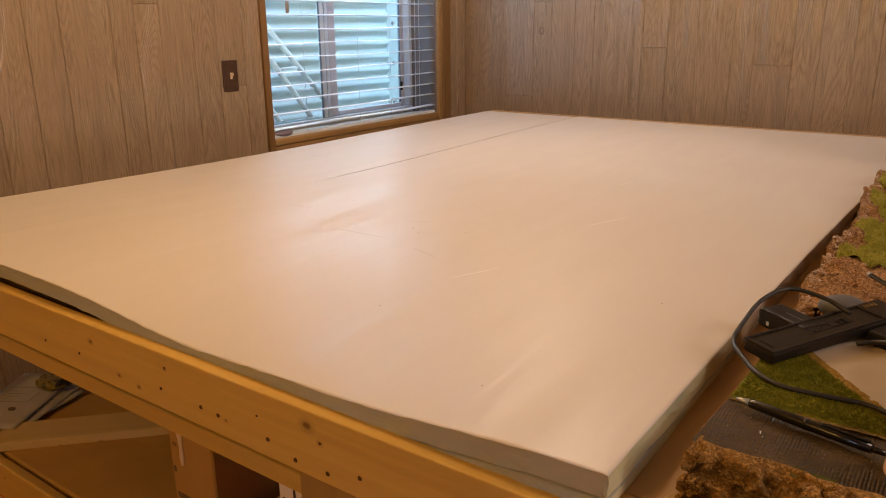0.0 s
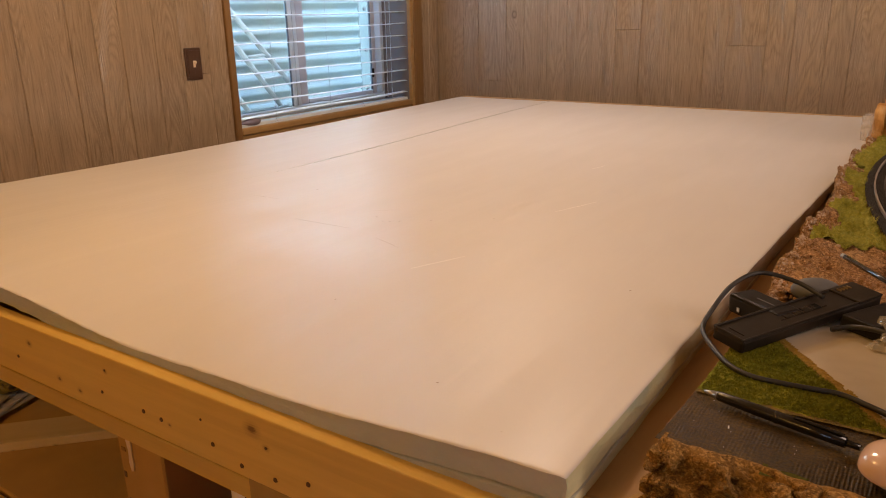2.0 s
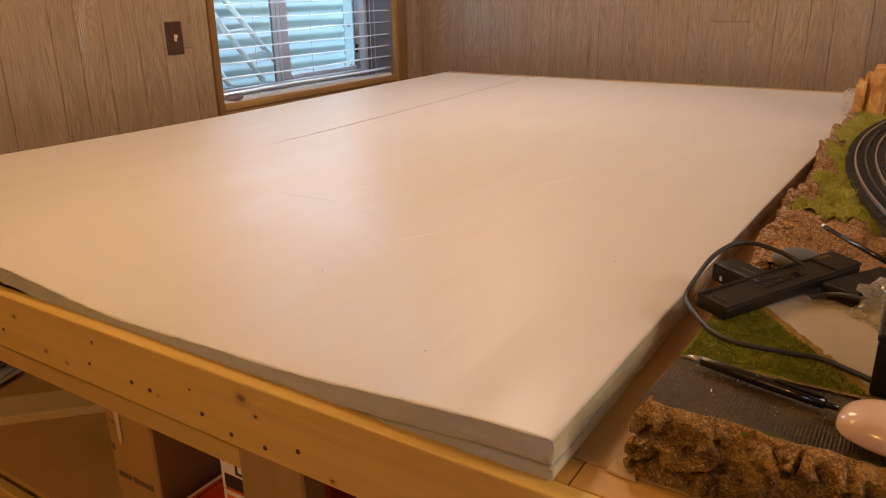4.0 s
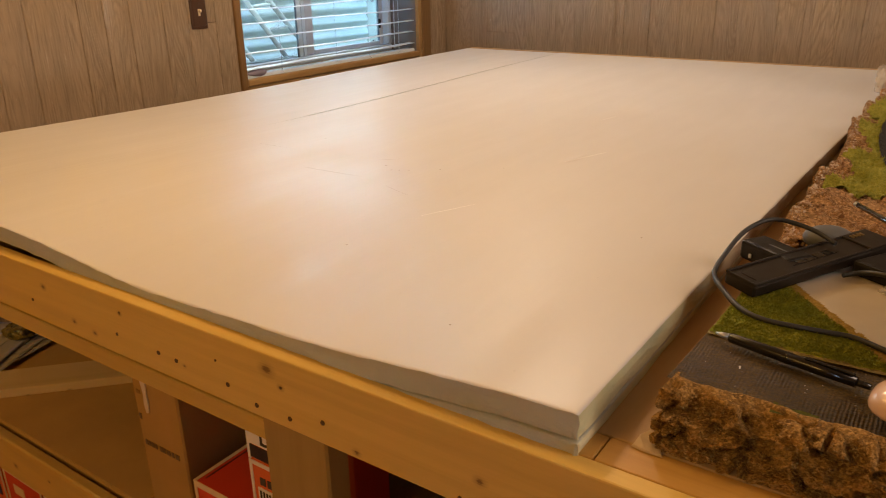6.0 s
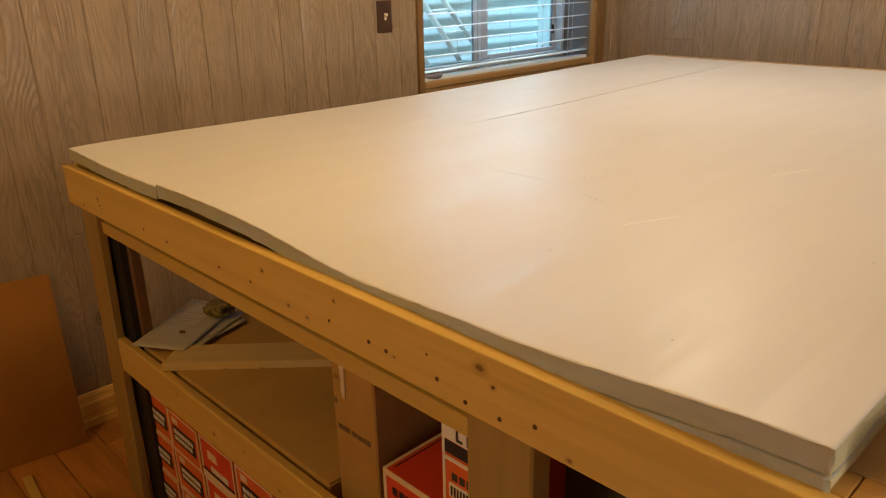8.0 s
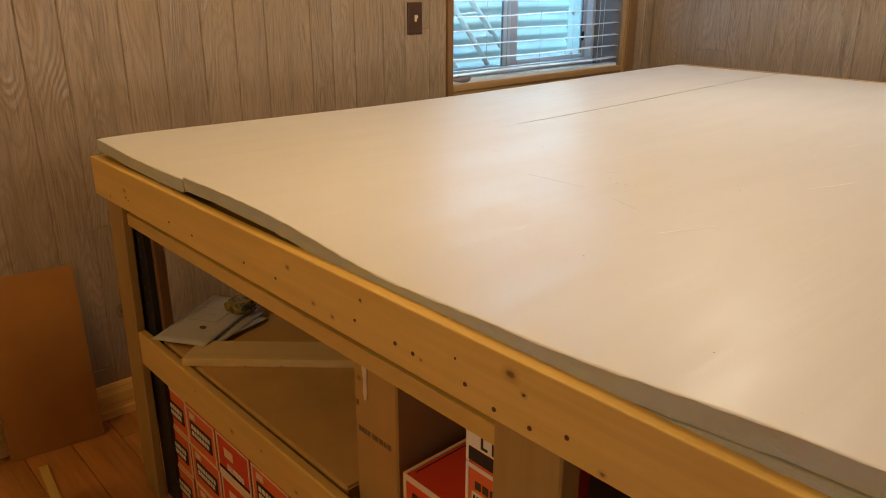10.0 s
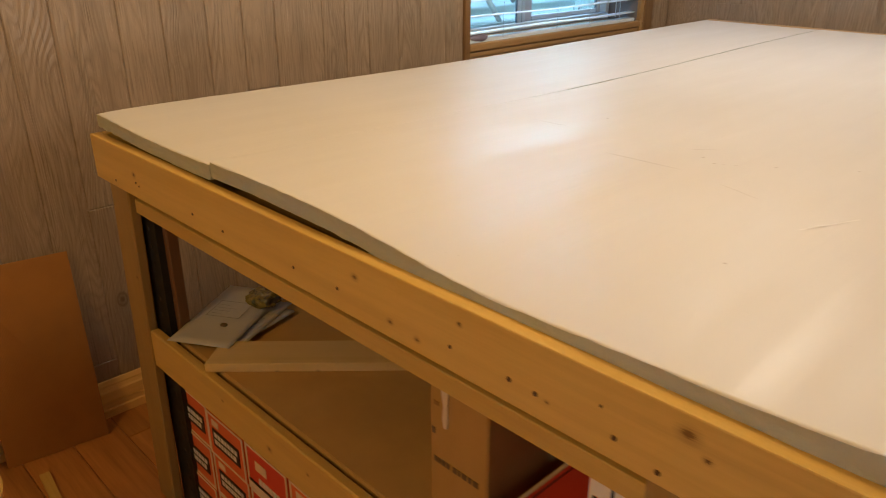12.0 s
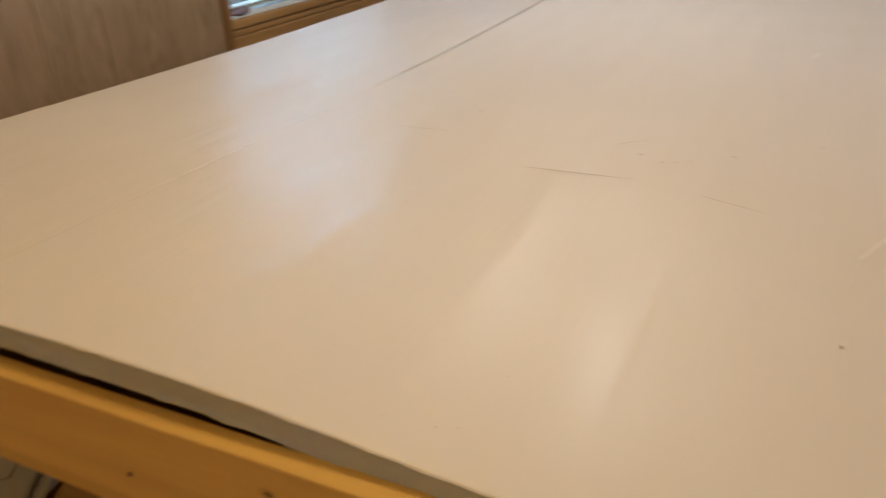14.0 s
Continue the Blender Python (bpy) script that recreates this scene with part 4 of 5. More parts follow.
for k, (x, w) in enumerate(((0.010, 0.006), (0.018, 0.005), (0.025, 0.007), (0.034, 0.006), (0.046, 0.008), (0.056, 0.004), (0.063, 0.009), (0.075, 0.006), (0.084, 0.009))):
    part("print_bar", bm_block(x, -0.0012, 0.202, x + w, -0.0004, 0.211), INK_CARD, tall)
part("print_bar", bm_block(0.006, -0.0012, 0.248, 0.012, -0.0004, 0.258), INK_CARD, tall)


def train_box(w, d, h, kind):
    """A small red and orange model box: cream rims, dark label with pale lettering bars."""
    box = thing("model_box", "", "box", group="red model boxes on the low shelf")
    part("body", bm_block(0, 0, 0, w, d, h, bevel=0.0015), ORANGE if kind != 1 else RED, box, "orange red card body")
    for x0, x1, z0, z1 in ((0, 0.006, 0, h), (w - 0.006, w, 0, h), (0.006, w - 0.006, 0, 0.005), (0.006, w - 0.006, h - 0.005, h)):
        part("rim", bm_block(x0, -0.0012, z0, x1, -0.0002, z1), CREAM, box)
    if kind == 0:
        part("label", bm_block(0.02, -0.0016, 0.03, w - 0.02, -0.0004, 0.075), NAVY, box, "dark printed label")
        for r in range(2):
            x = 0.028
            while x < w - 0.034:
                q = random.uniform(0.006, 0.012)
                part("lettering_bar", bm_block(x, -0.0024, 0.038 + 0.018 * r, x + q, -0.0017, 0.05 + 0.018 * r), WHITE_PRINT, box)
                x += q + 0.0035
        part("sticker", bm_block(0.022, -0.0016, 0.083, 0.05, -0.0004, 0.099), CREAM, box, "cream price sticker")
    elif kind == 1:
        part("sticker", bm_block(0.035, -0.0016, 0.062, 0.075, -0.0004, 0.084), CREAM, box, "cream price sticker")
        part("band", bm_block(0.006, -0.0014, 0.006, w - 0.006, -0.0003, 0.022), CREAM, box)
        part("stripe", bm_block(0.006, -0.0022, 0.022, w - 0.006, -0.0005, 0.027), NAVY, box)
        for k in range(6):
            part("lettering_bar", bm_block(0.045 + 0.013 * k, -0.0022, 0.031, 0.054 + 0.013 * k, -0.0004, 0.045), WHITE_PRINT, box)
    else:
        part("label", bm_block(0.006, -0.0014, 0.042, w - 0.006, -0.0003, 0.082), WHITE_PRINT, box, "white label band")
        part("stripe", bm_block(0.006, -0.0018, 0.010, w - 0.006, -0.0003, 0.041), NAVY, box)
        for k in range(5):
            part("lettering_bar", bm_block(0.05 + 0.018 * k, -0.0021, 0.050, 0.062 + 0.018 * k, -0.0015, 0.074), NAVY, box)
    return box


KINDS = [train_box(0.150, 0.28, 0.112, k) for k in (0, 1)]
LABELS = ("orange red model box with a dark printed label", "plain red model box with a cream sticker and curved band")
for ob, lab in zip(KINDS, LABELS):
    tagged(ob, lab)
used = [False, False]
for c in range(7):
    for r in range(3):
        k = 1 if (c == 2 or (c == 5 and r == 1)) else 0
        at = pose(-1.842 + 0.158 * c + random.uniform(-0.002, 0.002), 0.602 + random.uniform(0, 0.004), 0.021 + 0.1135 * r)
        if not used[k]:
            KINDS[k].matrix_basis = at
            used[k] = True
        else:
            copy_thing(KINDS[k], at)
solid("low_shelf", bm_block(-1.86, 0.601, 0.0, -0.66, 1.2, 0.020), PLY, "low plywood shelf under the bench", "shelf")

red = thing("red_carton", "glossy red card box with cream edges on the shelf", "box", at=pose(-0.858, 0.604, 0.4235))
part("body", bm_block(0, 0, 0, 0.128, 0.3, 0.19, bevel=0.002), RED, red)
part("rim", bm_block(-0.0006, -0.0012, 0.180, 0.1286, -0.0001, 0.1906), CREAM, red)
part("rim", bm_block(-0.0008, -0.0012, 0.0, 0.006, -0.0002, 0.180), CREAM, red)
part("rim", bm_block(0.0, 0.0, 0.1903, 0.006, 0.3, 0.1911), CREAM, red)
part("stripe", bm_block(0.012, 0.012, 0.1903, 0.014, 0.29, 0.1908), NAVY, red)
for k in range(5):
    part("lettering_bar", bm_block(0.020 + 0.016 * k, -0.0012, 0.150, 0.031 + 0.016 * k, -0.0003, 0.164), NAVY, red)
for k, z in enumerate((0.4235, 0.5645, 0.7065)):
    bx = thing("stacked_box", "orange and white model box with a dark stripe", "box", at=pose(-0.726, 0.606, z), group="stacked model boxes on the shelf")
    hh = 0.140
    part("body", bm_block(0, 0, 0, 0.108, 0.09, hh, bevel=0.0015), ORANGE, bx)
    part("rim", bm_block(0, -0.0014, 0, 0.005, -0.0002, hh), WHITE_PRINT, bx)
    part("rim", bm_block(0.005, -0.0014, hh - 0.006, 0.108, -0.0002, hh), WHITE_PRINT, bx)
    if k == 2:
        part("label", bm_block(0.005, -0.0014, 0.026, 0.108, -0.0002, 0.058), WHITE_PRINT, bx, "white label band")
        part("stripe", bm_block(0.005, -0.0014, 0.004, 0.108, -0.0002, 0.024), NAVY, bx, "navy stripe")
        for i in range(4):
            part("lettering_bar", bm_block(0.028 + 0.020 * i, -0.0022, 0.030, 0.032 + 0.020 * i, -0.0015, 0.052), NAVY, bx)
            part("lettering_bar", bm_block(0.0325 + 0.020 * i, -0.0022, 0.030, 0.040 + 0.020 * i, -0.0015, 0.034), NAVY, bx)
    else:
        part("label", bm_block(0.012, -0.0014, 0.075, 0.06, -0.0002, 0.098), WHITE_PRINT, bx, "white label")
        for i in range(7):
            part("barcode_bar", bm_block(0.016 + 0.006 * i, -0.0022, 0.078, 0.019 + 0.006 * i, -0.0015, 0.094), NAVY, bx)
        for i in range(4):
            part("lettering_bar", bm_block(0.018 + 0.014 * i, -0.0014, 0.104, 0.028 + 0.014 * i, -0.0003, 0.116), INK, bx)

# things right of the post, in the dark
solid("brown_carton", bm_block(0, 0, 0, 0.20, 0.3, 0.33, bevel=0.003), CARD, "plain brown cardboard carton in shadow on the shelf", "box", at=pose(-0.42, 0.80, 0.4235))
# this card is set much darker than the brown carton's
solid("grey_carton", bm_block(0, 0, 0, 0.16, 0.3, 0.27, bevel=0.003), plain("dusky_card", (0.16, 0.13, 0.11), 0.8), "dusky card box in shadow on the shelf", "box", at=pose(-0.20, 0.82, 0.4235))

# plank lying across the flat carton
b = bmesh.new()
vs = []
for z in (0, 0.019):
    vs.append([b.verts.new((x, y, z)) for x, y in ((0, 0), (0.62, 0), (0.62, 0.089), (0.012, 0.089))])
b.faces.new(vs[0][::-1])
b.faces.new(vs[1])
for i in range(4):
    b.faces.new((vs[0][i], vs[0][(i + 1) % 4], vs[1][(i + 1) % 4], vs[1][i]))
bmesh.ops.bevel(b, geom=b.edges[:], offset=0.0015, segments=1, affect="EDGES")
PINE_PALE = grained("pale_pine", (0.60, 0.42, 0.15), (0.73, 0.54, 0.22), (0.80, 0.61, 0.29), 0, rough=0.5, fine=60, relief=0.2)
PINE_PLANK = spotted("pine_offcut", PINE_PALE, [((0.14, 0, 0.0), 0.004), ((0.22, 0, 0.0), 0.005)])
solid("pine_offcut", b, PINE_PLANK, "short pine board lying across the flat carton", "board", at=pose(-1.588, 0.570, 0.5085, 0, 0.2, 47.0))


Z0 = 0.5180
solid("flat_box", bm_block(0, 0, 0, 0.060, 0.12, 0.0095, bevel=0.002), CARD, "flat brown cardboard box under the papers", "box", at=pose(-1.742, 0.700, 0.5080))


def paper_leaf(w, d, seed):
    """A thin sheet, gently buckled, with one curling corner."""
    bm = bmesh.new()
    n = 10
    lay = []
    for lift in (0.0, 0.0007):
        g = []
        for i in range(n + 1):
            row = []
            for j in range(n + 1):
                u, v = i / n, j / n
                z = 0.0012 * math.sin(3.1 * u + seed) * math.sin(2.4 * v + 1.7 * seed) + 0.006 * max(0.0, u + v - 1.6) ** 2 + 0.0012
                row.append(bm.verts.new((w * u, d * v, z + lift)))
            g.append(row)
        lay.append(g)
    for i in range(n):
        for j in range(n):
            for g, flip in ((lay[0], True), (lay[1], False)):
                q = (g[i][j], g[i + 1][j], g[i + 1][j + 1], g[i][j + 1])
                bm.faces.new(q[::-1] if flip else q).smooth = True
    for a in range(n):
        for p, q in (((a, 0), (a + 1, 0)), ((a + 1, n), (a, n)), ((0, a + 1), (0, a)), ((n, a), (n, a + 1))):
            bm.faces.new((lay[0][p[0]][p[1]], lay[0][q[0]][q[1]], lay[1][q[0]][q[1]], lay[1][p[0]][p[1]]))
    return bm


for k, (x, y, a, w, d) in enumerate(((-1.738, 0.640, 14, 0.120, 0.165), (-1.728, 0.618, 26, 0.130, 0.185), (-1.742, 0.590, 27, 0.130, 0.215), (-1.724, 0.560, 32, 0.140, 0.265))):
    sh = thing("paper_sheet", "white printed paper sheet on the carton", "paper", at=pose(x, y, Z0 + 0.0030 * k, 0, 0, a), group="papers on the carton")
    part("leaf", paper_leaf(w, d, k * 1.3), PAPER, sh)
    zt = 0.0036
    if k == 3:
        for x0, y0, x1, y1 in ((0.022, 0.115, 0.100, 0.1166), (0.022, 0.185, 0.100, 0.1866), (0.022, 0.1166, 0.0236, 0.185), (0.0984, 0.1166, 0.100, 0.185)):
            part("print_line", bm_block(x0, y0, zt, x1, y1, zt + 0.0004), INK_PALE, sh)
        part("print_spot", bm_block(0.076, 0.078, zt, 0.090, 0.088, zt + 0.0005, bevel=0.002), INK_CARD, sh, "small dark printed picture")
        for i in range(4):
            part("print_line", bm_block(0.030, 0.128 + 0.013 * i, zt, 0.052 + 0.012 * (i % 3), 0.1291 + 0.013 * i, zt + 0.0004), INK_PALE, sh)
    if k == 1:
        for i in range(5):
            part("print_line", bm_block(0.086, 0.04 + 0.02 * i, zt, 0.112, 0.0414 + 0.02 * i, zt + 0.0004), INK_PALE, sh)
b = bmesh.new()
bmesh.ops.create_icosphere(b, subdivisions=4, radius=1.0)
for v in b.verts:
    p = v.co.copy()
    m = max(abs(p.x), abs(p.y), abs(p.z))
    p = p.lerp(p / m, 0.45)
    q = 1 + 0.22 * noise.noise(p * 1.9) + 0.10 * abs(noise.noise(p * 4.5))
    v.co = Vector((p.x * 0.036 * q, p.y * 0.027 * q, p.z * 0.0155 * q))
pk = Mat("packet_foil", 0.25)
pk.color(pk.ramp(pk.noise(pk.space(), 45, 3), (0.35, (0.06, 0.06, 0.015)), (0.5, (0.27, 0.20, 0.035)), (0.65, (0.05, 0.045, 0.035))))
pk.bump(pk.voronoi(pk.space(), 70), 0.8, 0.004)
solid("small_packet", b, pk.m, "crumpled green and yellow clear packet on the papers", "packet", at=pose(-1.716, 0.785, 0.5480, 0, 0, 25), smooth=True)

# ---- left of the table ----
b = bmesh.new()
c = [Vector(p) for p in ((-2.298, 0.316, 0.002), (-2.266, 0.567, 0.002), (-2.347, 0.580, 0.530), (-2.347, 0.325, 0.545))]
nrm = (c[1] - c[0]).cross(c[3] - c[0]).normalized() * 0.004
if nrm.x > 0:
    nrm = -nrm
lo = [b.verts.new(p) for p in c]
hi = [b.verts.new(p - nrm) for p in c]
b.faces.new(lo)
b.faces.new(hi[::-1])
for i in range(4):
    b.faces.new((lo[i], lo[(i + 1) % 4], hi[(i + 1) % 4], hi[i]))
solid("cardboard_sheet", b, CARD_DARK, "flat brown cardboard sheet leaning on the wall", "cardboard")
solid("wood_strip", bm_block(0, -0.012, 0, 0.36, 0.012, 0.012, bevel=0.001), PINE_X, "thin pine strip lying on the floor", "wood strip", at=pose(-2.20, 0.375, 0.0005, 0, 0, -5))
stool = thing("wooden_stool", "low stool with a round pale wooden seat and dark legs", "stool", at=pose(-1.705, 0.085, 0))
for a in (40, 130, 220, 310):
    b = bmesh.new()
    u, w = math.cos(radians(a)), math.sin(radians(a))
    tube(b, [(0.125 * u, 0.125 * w, 0.001), (0.115 * u, 0.115 * w, 0.18), (0.085 * u, 0.085 * w, 0.375)], 0.016, 10, [0.013, 0.018, 0.014])
    part("leg", b, DARKWOOD, stool)
b = bmesh.new()
bmesh.ops.create_cone(b, cap_ends=True, segments=40, radius1=0.125, radius2=0.13, depth=0.03)
bmesh.ops.bevel(b, geom=[e for e in b.edges if e.calc_face_angle(0) > 1], offset=0.006, segments=2, affect="EDGES")
part("seat", b, PINE_X, stool, "round pale wooden seat", at=pose(0, 0, 0.389))
solid("leaning_post", bm_block(-0.018, -0.020, 0, 0.018, 0.020, 0.72, bevel=0.003), DARKWOOD, "dark brown wooden post leaning on the wall", "post", at=pose(-2.285, 0.238, 0.004, 0, -3.5, 0))

# ---- model railway scenery on the right of the table ----
module = thing("railway_module", "model railway scenery block with carved rock, road, grass and curved track", "model scenery", at=pose(0, 0, 0))
MX0, MX1, MY0, MY1, MZ = -0.182, 0.62, 0.605, 2.75, 0.984


def fbm(p, s, o=4):
    return noise.fractal(Vector(p) * s, 0.9, 2.1, o)


def edge_x(y):
    """The ragged western rim of the scenery."""
    e = MX0 + 0.006 * math.sin(9 * y) - 0.004
    if y > 1.02:
        e += 0.012 * fbm((y, 3.1, 0), 9, 3) + 0.012 - 0.020 * min(1, (y - 1.02) / 1.2)
    return e


def rock_front():
    """The carved front: a steep face with rounded hollows that turns over into a lumpy shoulder."""
    bm = bmesh.new()
    path = []
    CX = edge_x(0.614) + 0.002
    for i in range(26):
        yy = 0.6565 - 0.00168 * i
        path.append((Vector((edge_x(yy) + 0.002, yy, 0)), Vector((-1, 0, 0))))
    for i in range(1, 16):
        a = radians(6 * i)
        path.append((Vector((CX + 0.010 - 0.010 * math.cos(a), 0.614 - 0.010 * math.sin(a), 0)), Vector((-math.cos(a), -math.sin(a), 0))))
    for i in range(330):
        path.append((Vector((CX + 0.011 + 0.00165 * i, 0.604, 0)), Vector((0, -1, 0))))
    rnd = random.Random(21)
    pits = []
    for _ in range(300):
        r = rnd.choice((0.002, 0.003, 0.004, 0.005, 0.007, 0.011))
        pits.append((rnd.uniform(-0.86, -0.42), rnd.uniform(0.004, 0.072), r, r * rnd.uniform(1.3, 2.1), rnd.uniform(0.5, 1.0), rnd.uniform(-0.6, 0.6)))
    nz = 64
    low, turn = FT + 0.0005, 0.62
    g = []
    for p, n in path:
        row = []
        s_ = p.x - p.y
        front = -n.y
        fade = min(1.0, max(0.0, (0.6565 - p.y) / 0.035))
        reach = 0.004 + (0.030 + 0.008 * fbm((s_, 1.7, 0), 20, 3)) * front
        crest = MZ + 0.001 + (0.0035 + 0.003 * fbm((s_, 4.7, 0), 28, 3)) * fade
        knee = 0.966 + 0.004 * fbm((s_, 9.1, 0), 16, 3)
        for j in range(nz + 1):
            u = j / nz
            if u < turn:
                b, m = p.copy(), n.copy()
                b.z = low + (knee - low) * u / turn
            else:
                a = (u - turn) / (1 - turn) * math.pi / 2
                b = p - n * reach * (1 - math.cos(a))
                b.z = knee + (crest - knee) * math.sin(a)
                m = n * math.cos(a) + Vector((0, 0, math.sin(a)))
            q = Vector((s_, 0.7, u * 0.085))
            warp = q + 0.008 * Vector((noise.noise(q * 55), 0, noise.noise(q * 55 + Vector((5, 0, 0)))))
            lump = 0.0050 * fbm(q, 20, 3) + 0.0026 * fbm(q, 80, 3) + 0.0012 * fbm(q, 300, 3)
            worm = abs(noise.noise(warp * 34 + Vector((2.2, 0.4, 7.7))))
            open_here = noise.noise(q * 15 + Vector((8.1, 0, 0))) + 0.25
            pit = 0.0
            if worm < 0.12 and open_here > 0:
                pit = 0.017 * (1 - worm / 0.12) ** 0.5 * min(1.0, 5 * open_here)
            for ps, pz, r, depth, squash, slant in pits:
                ds = warp.x - ps
                if abs(ds) < 2.2 * r:
                    dz = (warp.z - pz - slant * ds) / squash
                    k = 1 - (ds * ds * 0.5 + dz * dz) / (r * r)
                    if k > 0:
                        pit = max(pit, depth * min(1.0, 3.2 * k))
            ease = min(1.0, (1 - u) / 0.16) * fade
            calm = 1 - 0.65 * abs(n.x)
            row.append(bm.verts.new(b + m * calm * min(0.004, lump * min(1.0, 0.35 + ease) - pit * ease)))
        e = p - n * (reach + 0.010 + 0.006 * front)
        row.append(bm.verts.new((e.x, e.y, MZ - 0.003)))
        g.append(row)
    for a, c in zip(g, g[1:]):
        for j in range(nz + 1):
            bm.faces.new((a[j], c[j], c[j + 1], a[j + 1])).smooth = True
    return bm


part("carved_front", rock_front(), ROCK_BROWN, module, "brown carved rock face with deep pits")


def plaster_foot():
    """A thin broken crust of plaster at the block's near corner."""
    bm = bmesh.new()
    out = [(-0.2005, 0.599), (-0.188, 0.5965), (-0.172, 0.597), (-0.176, 0.606), (-0.186, 0.618), (-0.193, 0.626), (-0.1985, 0.612)]
    lo = [bm.verts.new((x, y, FT + 0.0004)) for x, y in out]
    hi = [bm.verts.new((0.9 * x - 0.0185, 0.9 * y + 0.0605, FT + (0.006 if i > 3 else 0.0025))) for i, (x, y) in enumerate(out)]
    for i in range(len(out)):
        j = (i + 1) % len(out)
        bm.faces.new((lo[i], lo[j], hi[j], hi[i]))
    bm.faces.new(hi)
    bm.faces.new(lo[::-1])
    return bm


part("plaster_foot", plaster_foot(), plain("old_plaster_crust", (0.50, 0.37, 0.20), 0.8, vary=0.3, scale=160, bump=0.5), module, "broken pale plaster crust at the corner")


def rock_side():
    """The western flank of the block."""
    bm = bmesh.new()
    ny, nz = 260, 12
    g = []
    for i in range(ny + 1):
        y = 0.672 + (MY1 - 0.672) * i / ny
        row = []
        for j in range(nz + 1):
            u = j / nz
            z = FT + 0.0005 + (ground(edge_x(y) + 0.004, y) + (0.001 if y > 1.02 else -0.0012) - FT) * u
            rough = (0.0022 * fbm((0.3, y, z), 60, 4) if y > 1.02 else 0.0006 * fbm((0.3, y, z), 60, 3)) + (0.007 * fbm((0.8, y, z), 34, 4) if y > 1.02 else 0)
            row.append(bm.verts.new((edge_x(y) - 0.004 * (1 - u) - abs(rough), y, z)))
        row.append(bm.verts.new((edge_x(y) + 0.02, y, ground(edge_x(y) + 0.02, y) - 0.004)))
        g.append(row)
    for i in range(ny):
        for j in range(nz + 1):
            bm.faces.new((g[i][j], g[i][j + 1], g[i + 1][j + 1], g[i + 1][j])).smooth = True
    return bm


def ground(x, y):
    """The upper face of the scenery: flat in front, rocky and rising behind."""
    if y < 1.06:
        return MZ
    k = min(1.0, (y - 1.06) / 0.10)
    rim = math.exp(-((x - edge_x(y)) / 0.06) ** 2)
    return MZ + k * (0.010 * fbm((x, y, 0), 13, 4) + 0.016 * rim * (0.5 + fbm((x, y, 2), 18, 4)) + 0.009 * fbm((x, y, 7), 45, 4))


part("rock_flank", rock_side(), ROCK_RED, module, "reddish broken rock flank with pale edges")


def patch(inside, x0, x1, y0, y1, nx, ny, lift, amp, scale):
    """A piece of the upper face, cut by a rule."""
    bm = bmesh.new()
    vs = {}
    for i in range(nx + 1):
        for j in range(ny + 1):
            x, y = x0 + (x1 - x0) * i / nx, y0 + (y1 - y0) * j / ny
            x = max(x, edge_x(y) + 0.0012)
            vs[i, j] = bm.verts.new((x, y, ground(x, y) + lift + amp * fbm((x, y, 4), scale, 3)))
    for i in range(nx):
        for j in range(ny):
            y = y0 + (y1 - y0) * (j + 0.5) / ny
            x = max(x0 + (x1 - x0) * (i + 0.5) / nx, edge_x(y) + 0.0045)
            if x0 + (x1 - x0) * (i + 1) / nx > edge_x(y) + 0.002 and inside(x, y):
                bm.faces.new((vs[i, j], vs[i + 1, j], vs[i + 1, j + 1], vs[i, j + 1])).smooth = True
    bmesh.ops.delete(bm, geom=[v for v in bm.verts if not v.link_faces], context="VERTS")
    return bm


def diag(x):
    """The slanting border between grass and plaster."""
    return 0.889 + (x + 0.129) * (0.757 - 0.889) / (-0.022 + 0.129)


def road_top(x):
    return 0.742 + 0.012 * (x + 0.17)


part("road", patch(lambda x, y: x > edge_x(y) + 0.001 and 0.641 < y < road_top(x) + 0.003, MX0 - 0.01, 0.5, 0.612, 0.76, 120, 46, 0.0005, 0.0012, 60), ASPHALT, module, "worn dark model asphalt road")
part("road_verge", patch(lambda x, y: x > edge_x(y) + 0.004 and 0.634 < y < 0.648 + 0.006 * fbm((x, 2, 1), 30, 3) and x > -0.10 and fbm((x, 5, 1), 14, 2) > -0.25, -0.12, 0.5, 0.612, 0.66, 160, 14, 0.0014, 0.002, 70), TURF_DULL, module, "thin strip of green turf", kind="stuff")
part("grass_mat", patch(lambda x, y: x > edge_x(y) + 0.002 and road_top(x) + 0.002 < y < min(0.93, diag(x) + 0.004 * fbm((x, y, 6), 60, 3)), MX0 - 0.01, 0.08, 0.735, 0.95, 120, 100, 0.0022, 0.0018, 90), TURF, module, "dark green model grass mat")
part("grass_lip", patch(lambda x, y: x > edge_x(y) + 0.002 and road_top(x) - 0.001 < y < road_top(x) + 0.006 + 0.004 * fbm((x, 3, 2), 50, 3), MX0 - 0.01, 0.2, 0.730, 0.765, 160, 28, 0.0024, 0.001, 90), TURF_EDGE, module, "yellowed lip of the grass along the road")
part("grass_border", patch(lambda x, y: x > edge_x(y) + 0.002 and min(0.93, diag(x)) - 0.006 < y < min(0.945, diag(x) + 0.019 + 0.006 * fbm((x, 8, 2), 26, 3)), MX0 - 0.01, 0.08, 0.735, 0.95, 120, 100, 0.0016, 0.001, 90), TURF_STAIN, module, "brown-yellow glue stain along the grass")
part("plaster_ground", patch(lambda x, y: x > max(edge_x(y) + 0.001, -0.135 if y > 0.93 else -1) and y > min(0.93, diag(x)), MX0 - 0.01, 0.55, 0.70, 1.10, 120, 60, 0.0006, 0.001, 40), PLASTER, module, "bare white plaster ground")

